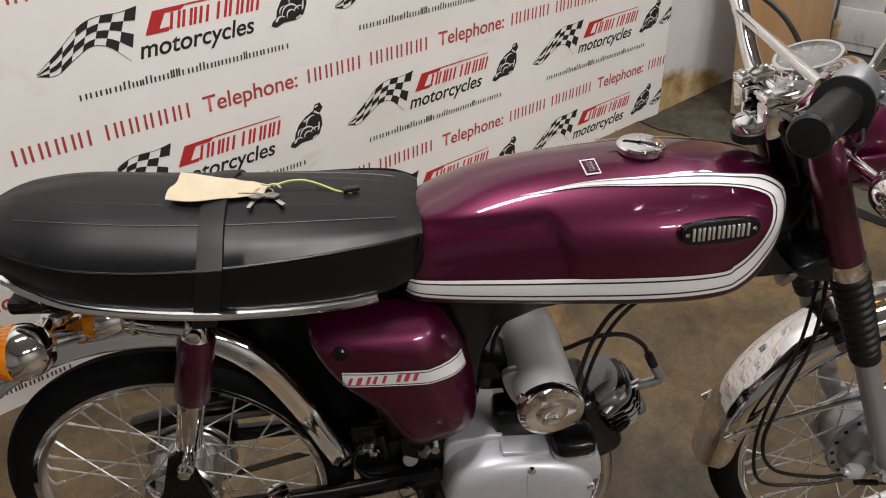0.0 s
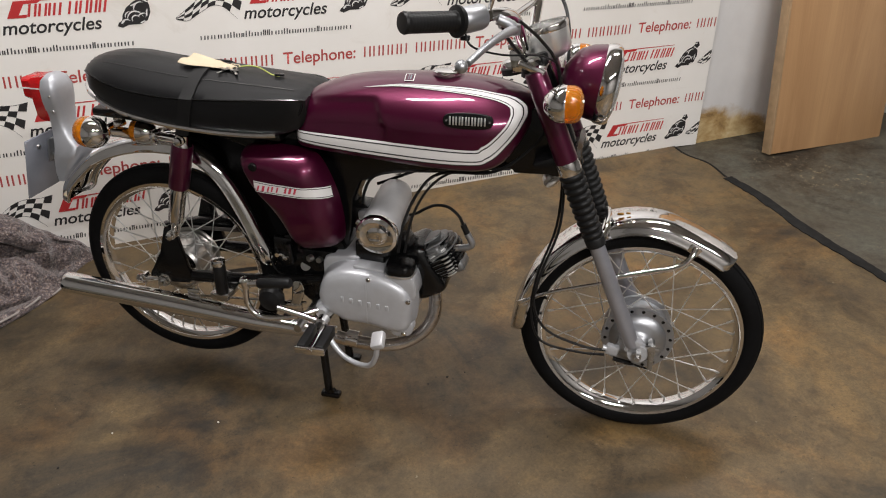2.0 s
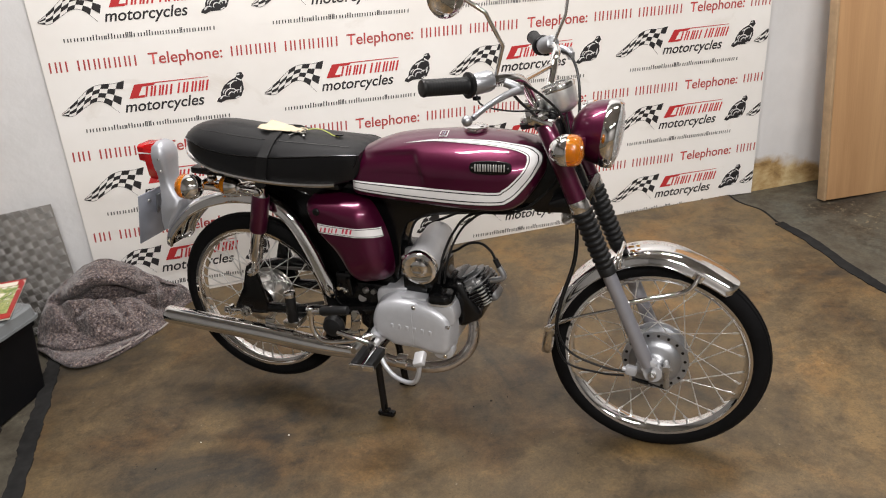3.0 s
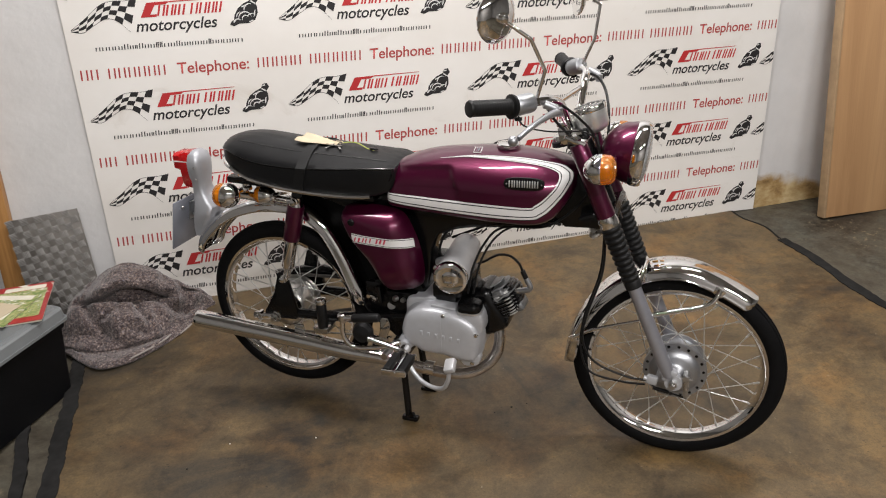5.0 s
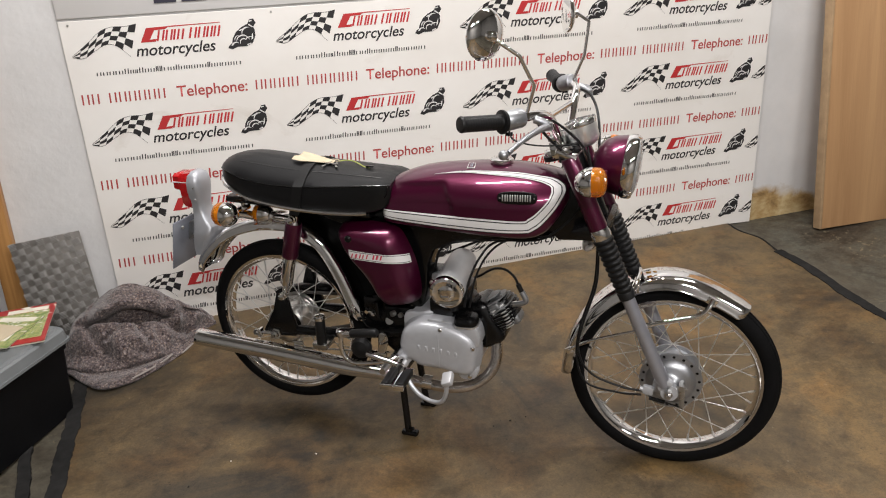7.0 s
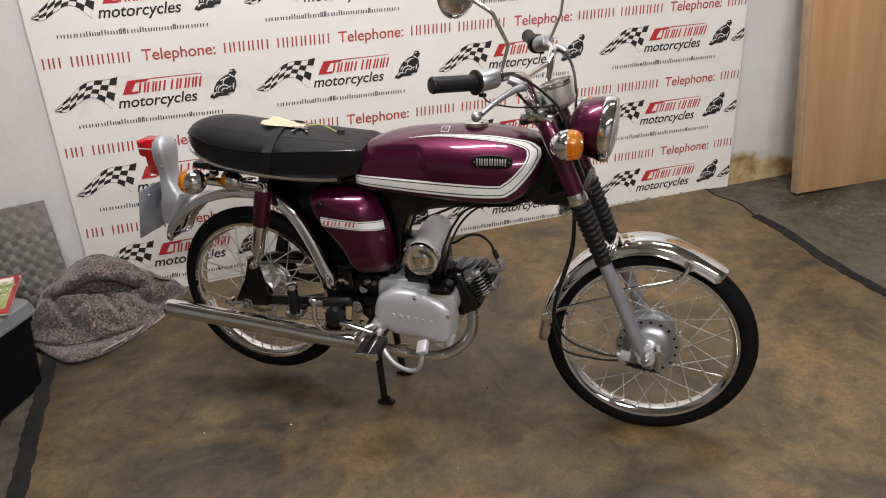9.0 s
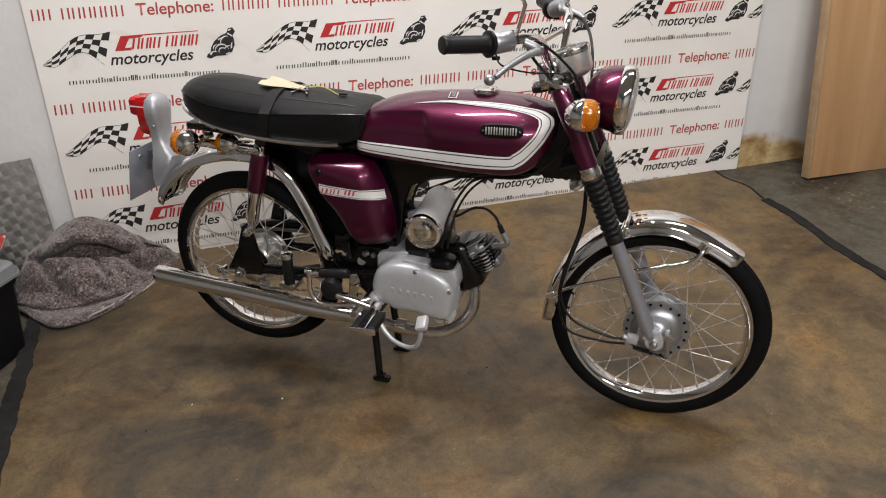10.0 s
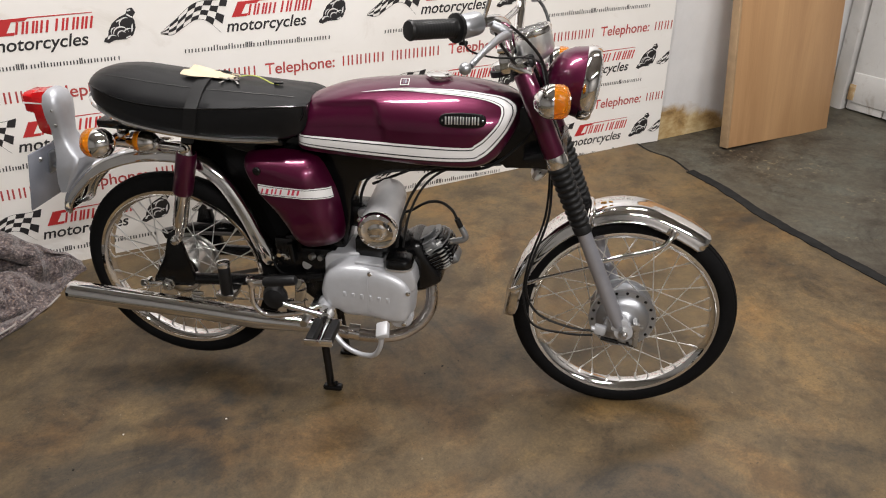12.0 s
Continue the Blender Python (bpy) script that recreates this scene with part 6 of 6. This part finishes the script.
np_ = part("number_plate", at(box((0, 0, 0), (0.004, 0.184, 0.155), 0.0015), pose(-0.323, 0, 0.560, 0, 12, 0)), PLATE_GREY, bike, "grey backed number plate seen from behind")
part("plate_bracket", at(merged(box((0.006, 0, 0.03), (0.006, 0.04, 0.06), 0.002), box((0.035, 0, 0.02), (0.05, 0.030, 0.008), 0.002)), pose(-0.323, 0, 0.560, 0, 12, 0)), ALLOY, np_)
for y in (-0.05, 0.05):
    part("plate_bolt", at(turned([(0, 0.006), (0.004, 0.005)], (0.002, y, 0.05), (1, 0, 0), 8), pose(-0.323, 0, 0.560, 0, 12, 0)), STEEL, np_)

# handlebar
BAR = [(0.868, 0, 0.914), (0.868, 0.045, 0.914), (0.866, 0.085, 0.938), (0.858, 0.140, 0.990), (0.842, 0.190, 1.008), (0.815, 0.240, 1.012), (0.785, 0.273, 1.009), (0.716, 0.349, 1.018)]
BAR_LEFT = [(0.868, 0.045, 0.914), (0.868, 0.085, 0.938), (0.868, 0.140, 0.988), (0.862, 0.190, 1.004), (0.838, 0.235, 1.006), (0.810, 0.262, 1.001), (0.772, 0.328, 1.013)]
hb = part("handlebar", tube([(x, -y, z) for x, y, z in reversed(BAR)] + BAR_LEFT, 0.0111, 14, 7), CHROME, bike, "chrome handlebar with black rubber grips")
part("brace", tube([(0.866, 0.140, 0.977), (0.835, -0.150, 0.979)], 0.0066, 12, 1), CHROME, hb, "straight brace across the handlebar")
for y in (-0.036, 0.036):
    cl = part("bar_clamp", box((0.858, y, 0.892), (0.038, 0.030, 0.046), 0.006, (0, -12, 0)), CHROME, hb, "chrome handlebar clamp")
    part("clamp_cap", box((0.855, y, 0.921), (0.044, 0.031, 0.012), 0.004, (0, -12, 0)), CHROME, cl)
    for dx in (-0.013, 0.013):
        part("clamp_bolt", turned([(0, 0.0052), (0.005, 0.0052), (0.0065, 0.003)], (0.855 + dx, y, 0.926 + 0.25 * dx), (-0.2, 0, 1), 8), STEEL, cl)
yn = part("yoke_nut", turned([(0.0, 0.023), (0.006, 0.0235), (0.012, 0.021), (0.015, 0.010), (0.016, 0.002)], (0.842, -0.012, 0.873), (-0.25, 0, 1), 24), CHROME, bike, "chrome top nut on the fork yoke")
part("washer", turned([(-0.014, 0.027), (-0.002, 0.027), (0.0, 0.024)], (0.842, -0.012, 0.873), (-0.25, 0, 1), 24), RUBBER, yn)
for s in (-1, 1):
    g0, g1 = (Vector((0.785, -0.273, 1.009)), Vector((0.709, -0.355, 1.019))) if s < 0 else (Vector((0.810, 0.262, 1.001)), Vector((0.766, 0.336, 1.014)))
    ahead = 0.0 if s < 0 else 0.028
    d = g1 - g0
    ln = d.length
    prof = [(0, 0.024), (0.004, 0.0265), (0.009, 0.0265), (0.011, 0.0180)]
    for k in range(14):
        a = 0.014 + (ln - 0.026) * k / 14
        prof += [(a, 0.01695), (a + 0.002, 0.0171), (a + 0.005, 0.0171), (a + 0.006, 0.01695)]
    prof += [(ln - 0.010, 0.0172), (ln - 0.004, 0.0182), (ln, 0.0160), (ln + 0.001, 0.004)]
    part("grip", turned(prof, g0, d, 28), RUBBER, hb, "black ribbed rubber grip")
    HS = Vector((0.816 + ahead, s * 0.236, 1.012))
    sw = part("switch_housing", turned([(-0.002, 0.0150), (0.001, 0.0200), (0.008, 0.0218), (0.036, 0.0218), (0.043, 0.0208), (0.046, 0.0190)], HS, g0 - HS, 28), ALLOY, hb, "bright alloy control housing")
    part("switch_button", box((0.792 + ahead, s * 0.262, 0.980), (0.016, 0.010, 0.008), 0.002), BLACK, sw)
    PIVOT = (0.868 + ahead, s * 0.205, 0.986)
    lv = part("lever_blade", tube([PIVOT, (0.859 + ahead, s * 0.245, 0.988), (0.849 + ahead, s * 0.292, 0.987), (0.836 + ahead, s * 0.342, 0.981), (0.822 + ahead, s * 0.386, 0.970)], 0.0062, 10, 6, radii=[0.0085, 0.0078, 0.0066, 0.0058, 0.0056]), ALLOY, hb, "polished alloy hand lever")
    part("lever_ball", turned([(-0.011, 0.002), (-0.009, 0.007), (-0.004, 0.0105), (0.002, 0.0108), (0.008, 0.007), (0.010, 0.002)], (0.814 + ahead, s * 0.394, 0.967), (0.6, -s * 0.4, 0.1), 16), ALLOY, lv)
    part("lever_perch", merged(tube([(0.838 + ahead, s * 0.215, 1.004), (0.856 + ahead, s * 0.210, 0.996), PIVOT], 0.0095, 12, 4), turned([(-0.009, 0.009), (0.009, 0.009)], PIVOT, (0, 0, 1), 12)), ALLOY, hb)
    # mirror
    if s < 0:
        stem, mc, mn, mr = [(0.824, -0.234, 1.014), (0.844, -0.240, 1.081), (0.820, -0.272, 1.149), (0.772, -0.292, 1.186)], Vector((0.757, -0.300, 1.195)), Vector((-0.85, 0.45, 0.08)), 0.054
    else:
        stem, mc, mn, mr = [(0.843, 0.234, 1.008), (0.875, 0.236, 1.082), (0.886, 0.238, 1.169), (0.850, 0.256, 1.190)], Vector((0.826, 0.270, 1.186)), Vector((-0.85, -0.40, 0.05)), 0.050
    mi = part("mirror", turned([(-0.014, 0.004), (-0.013, 0.018), (-0.009, mr * 0.72), (-0.002, mr * 0.95), (0.004, mr), (0.007, mr * 0.985), (0.007, mr * 0.94)], mc, mn, 40, True), CHROME, bike, "round chrome mirror on a bent stem")
    part("mirror_glass", turned([(0.0072, mr * 0.95), (0.0078, mr * 0.90), (0.0080, 0.002)], mc, mn, 40), CHROME, mi)
    rod = [Vector(q) for q in stem]
    rod = [rod[0]] + [p for a, b, c in zip(rod, rod[1:], rod[2:]) for p in (b.lerp(a, 0.10), b, b.lerp(c, 0.10))] + [rod[-1]]
    part("stem", tube(rod, 0.0044, 10, 1), CHROME, mi)
    part("stem_nut", turned([(-0.006, 0.009), (0.008, 0.009)], stem[0], (0, 0, 1), 6), CHROME, mi)
    part("ball_joint", turned([(-0.011, 0.003), (-0.006, 0.0105), (0.004, 0.0115), (0.010, 0.006)], mc - mn.normalized() * 0.018, mn, 16), CHROME, mi)

# speedometer
GC, GN = Vector((0.918, 0, 0.905)), Vector((-0.30, 0, 0.95)).normalized()
sp = part("speedometer", turned([(-0.012, 0.020), (-0.004, 0.034), (0.006, 0.0385), (0.040, 0.0400), (0.043, 0.0400)], GC, GN, 40), SPOKE, bike, "chrome cased speedometer")
part("bezel", hoop([(0.042, 0.0405), (0.050, 0.0425), (0.055, 0.0405), (0.055, 0.0365), (0.042, 0.0365)], GC, 40, GN), CHROME, sp)
part("dial", turned([(0.046, 0.037), (0.0465, 0.030), (0.047, 0.001)], GC, GN, 32), DIAL, sp, "black speedometer dial")
part("dial_marks", merged(*[at(box((0.029, 0, 0), (0.007, 0.0016, 0.0008), 0), Matrix.Translation(GC + GN * 0.0478) @ GN.to_track_quat("Z", "X").to_matrix().to_4x4() @ pose(0, 0, 0, 0, 0, 24 * k)) for k in range(13)]), WHITE, sp)
part("needle", at(box((0.012, 0, 0.0006), (0.026, 0.002, 0.0008), 0), Matrix.Translation(GC + GN * 0.0485) @ GN.to_track_quat("Z", "X").to_matrix().to_4x4() @ pose(0, 0, 0, 0, 0, 200)), RED_INK, sp)
part("glass", turned([(0.0515, 0.0365), (0.053, 0.025), (0.0535, 0.001)], GC, GN, 32), GLASS, sp)
part("ignition_switch", turned([(0, 0.013), (0.018, 0.013), (0.022, 0.010)], (0.905, -0.052, 0.890), (-0.3, 0, 1), 18), BLACK, bike, "black ignition switch")
for y in (-0.066, 0.066):
    part("mounting_rubber", turned([(0, 0.02), (0.012, 0.02)], (0.885, y, 0.868), (0, 0, 1), 18), RUBBER, bike)

# cables
for label, line, r in (
    ("front brake cable", [(0.872, -0.190, 0.998), (0.905, -0.150, 0.960), (0.935, -0.100, 0.905), (0.950, -0.066, 0.82), (0.962, -0.064, 0.70), (0.966, -0.074, 0.56), (0.934, -0.084, 0.44), (0.924, -0.088, 0.36), (0.958, -0.085, 0.295), (1.040, -0.080, 0.262), (1.095, -0.078, 0.258)], 0.0031),
    ("speedometer cable", [(0.925, 0.000, 0.890), (0.950, -0.040, 0.80), (0.960, -0.050, 0.68), (0.958, -0.060, 0.55), (0.926, -0.072, 0.43), (0.918, -0.080, 0.34), (0.945, -0.080, 0.262), (1.03, -0.078, 0.243), (1.09, -0.075, 0.243)], 0.0029),
    ("throttle cable", [(0.842, -0.205, 1.000), (0.852, -0.17, 0.960), (0.884, -0.08, 0.890), (0.915, -0.060, 0.850), (0.925, -0.045, 0.800), (0.905, -0.045, 0.730), (0.820, -0.048, 0.655), (0.700, -0.052, 0.640), (0.650, -0.060, 0.590), (0.622, -0.080, 0.520), (0.612, -0.090, 0.455)], 0.0034),
    ("choke cable", [(0.850, -0.040, 0.660), (0.740, -0.046, 0.648), (0.680, -0.056, 0.610), (0.642, -0.072, 0.540), (0.626, -0.088, 0.455)], 0.0030),
    ("lever return cable", [(0.790, -0.262, 0.992), (0.806, -0.270, 0.968), (0.850, -0.220, 0.945), (0.905, -0.130, 0.925), (0.935, -0.080, 0.900)], 0.0019),
    ("clutch cable", [(0.862, 0.205, 1.000), (0.900, 0.170, 0.992), (0.930, 0.110, 0.962), (0.945, 0.060, 0.900), (0.940, 0.045, 0.800), (0.90, 0.05, 0.69), (0.72, 0.05, 0.64), (0.52, 0.06, 0.55)], 0.0036),
    ("wiring loom", [(0.506, -0.014, 0.520), (0.512, -0.014, 0.560), (0.535, -0.014, 0.600), (0.590, -0.014, 0.618), (0.680, -0.014, 0.628), (0.800, -0.014, 0.640)], 0.0036),
):
    part("cable", tube(line, r, 8, 6), RUBBER, bike, "black " + label)
part("horn", turned([(0, 0.018), (0.012, 0.024), (0.020, 0.022), (0.024, 0.006)], (0.930, -0.010, 0.645), (0.6, -0.5, -0.4), 20), STEEL, bike, "small horn below the frame head")

# paper tag and keys on the seat
tag = empty("key_tag", BIKE, "cream paper key tag lying on the seat", "paper tag")


def seat_top(x, y):
    w, b, p, t = seat_at(x)
    u = 1 - min(1.0, abs(y) / (w * 0.975))
    return p + (t - p) * (1 - (1 - u) ** 2.4)


def card():
    bm = bmesh.new()
    nx, ny, rows = 14, 8, []
    for i in range(nx + 1):
        row = []
        for j in range(ny + 1):
            u, v = i / nx, j / ny
            x = 0.100 + 0.112 * u + 0.010 * v
            half = 0.027 - (0.012 * max(0, (u - 0.75) / 0.25))
            y = -0.010 + (v - 0.5) * 2 * half - 0.006 * math.sin(6 * u)
            z = seat_top(x, y) + 0.0060 + 0.005 * math.sin(4.2 * u + 1.2) * (0.4 + v) + 0.003 * math.sin(7 * v + 3 * u)
            row.append((x, y, max(z, seat_top(x, y) + 0.0052 * (abs(x - 0.158) < 0.022) + 0.001)))
        rows.append(row)
    return loft([[q for q in r] + [(x, y, z - 0.0008) for x, y, z in reversed(r)] for r in rows])


part("card", card(), PAPER, tag)
part("string", tube([(0.214, -0.006, 0.834), (0.222, -0.012, 0.835), (0.230, -0.004, 0.832), (0.238, -0.014, 0.831)], 0.0014, 6, 4), PAPER, tag)
keys = empty("key_bunch", BIKE, "small steel keys with a lime strap on the seat", "keys")
part("ring", hoop([(-0.001, 0.010), (0.001, 0.010), (0.001, 0.012), (-0.001, 0.012)], (0.216, -0.012, seat_top(0.216, -0.012) + 0.003), 24, (0.1, 0.1, 1)), STEEL, keys)
part("key", merged(turned([(-0.001, 0.010), (0.001, 0.010)], (0.226, -0.022, seat_top(0.226, -0.022) + 0.004), (0.1, 0.2, 1), 14), box((0.236, -0.034, seat_top(0.236, -0.034) + 0.0035), (0.006, 0.026, 0.002), 0.0005, (0, 0, 35))), STEEL, keys)
part("key", merged(turned([(-0.001, 0.010), (0.001, 0.010)], (0.208, -0.024, seat_top(0.208, -0.024) + 0.004), (0, 0.2, 1), 14), box((0.204, -0.038, seat_top(0.204, -0.038) + 0.0035), (0.006, 0.026, 0.002), 0.0005, (0, 0, -15))), STEEL, keys)
line = [(0.226 + 0.02 * k, 0.002 + 0.010 * math.sin(k * 0.9), seat_top(0.226 + 0.02 * k, 0.0) + 0.004 + 0.004 * math.sin(k)) for k in range(6)]
part("lime_strap", merged(tube(line, 0.0017, 6, 4)), LIME, keys, "lime green woven strap")
part("fob", box((0.325, -0.004, seat_top(0.325, -0.004) + 0.005), (0.022, 0.010, 0.005), 0.002, (0, 4, 20)), BLACK, keys, "black plastic fob")
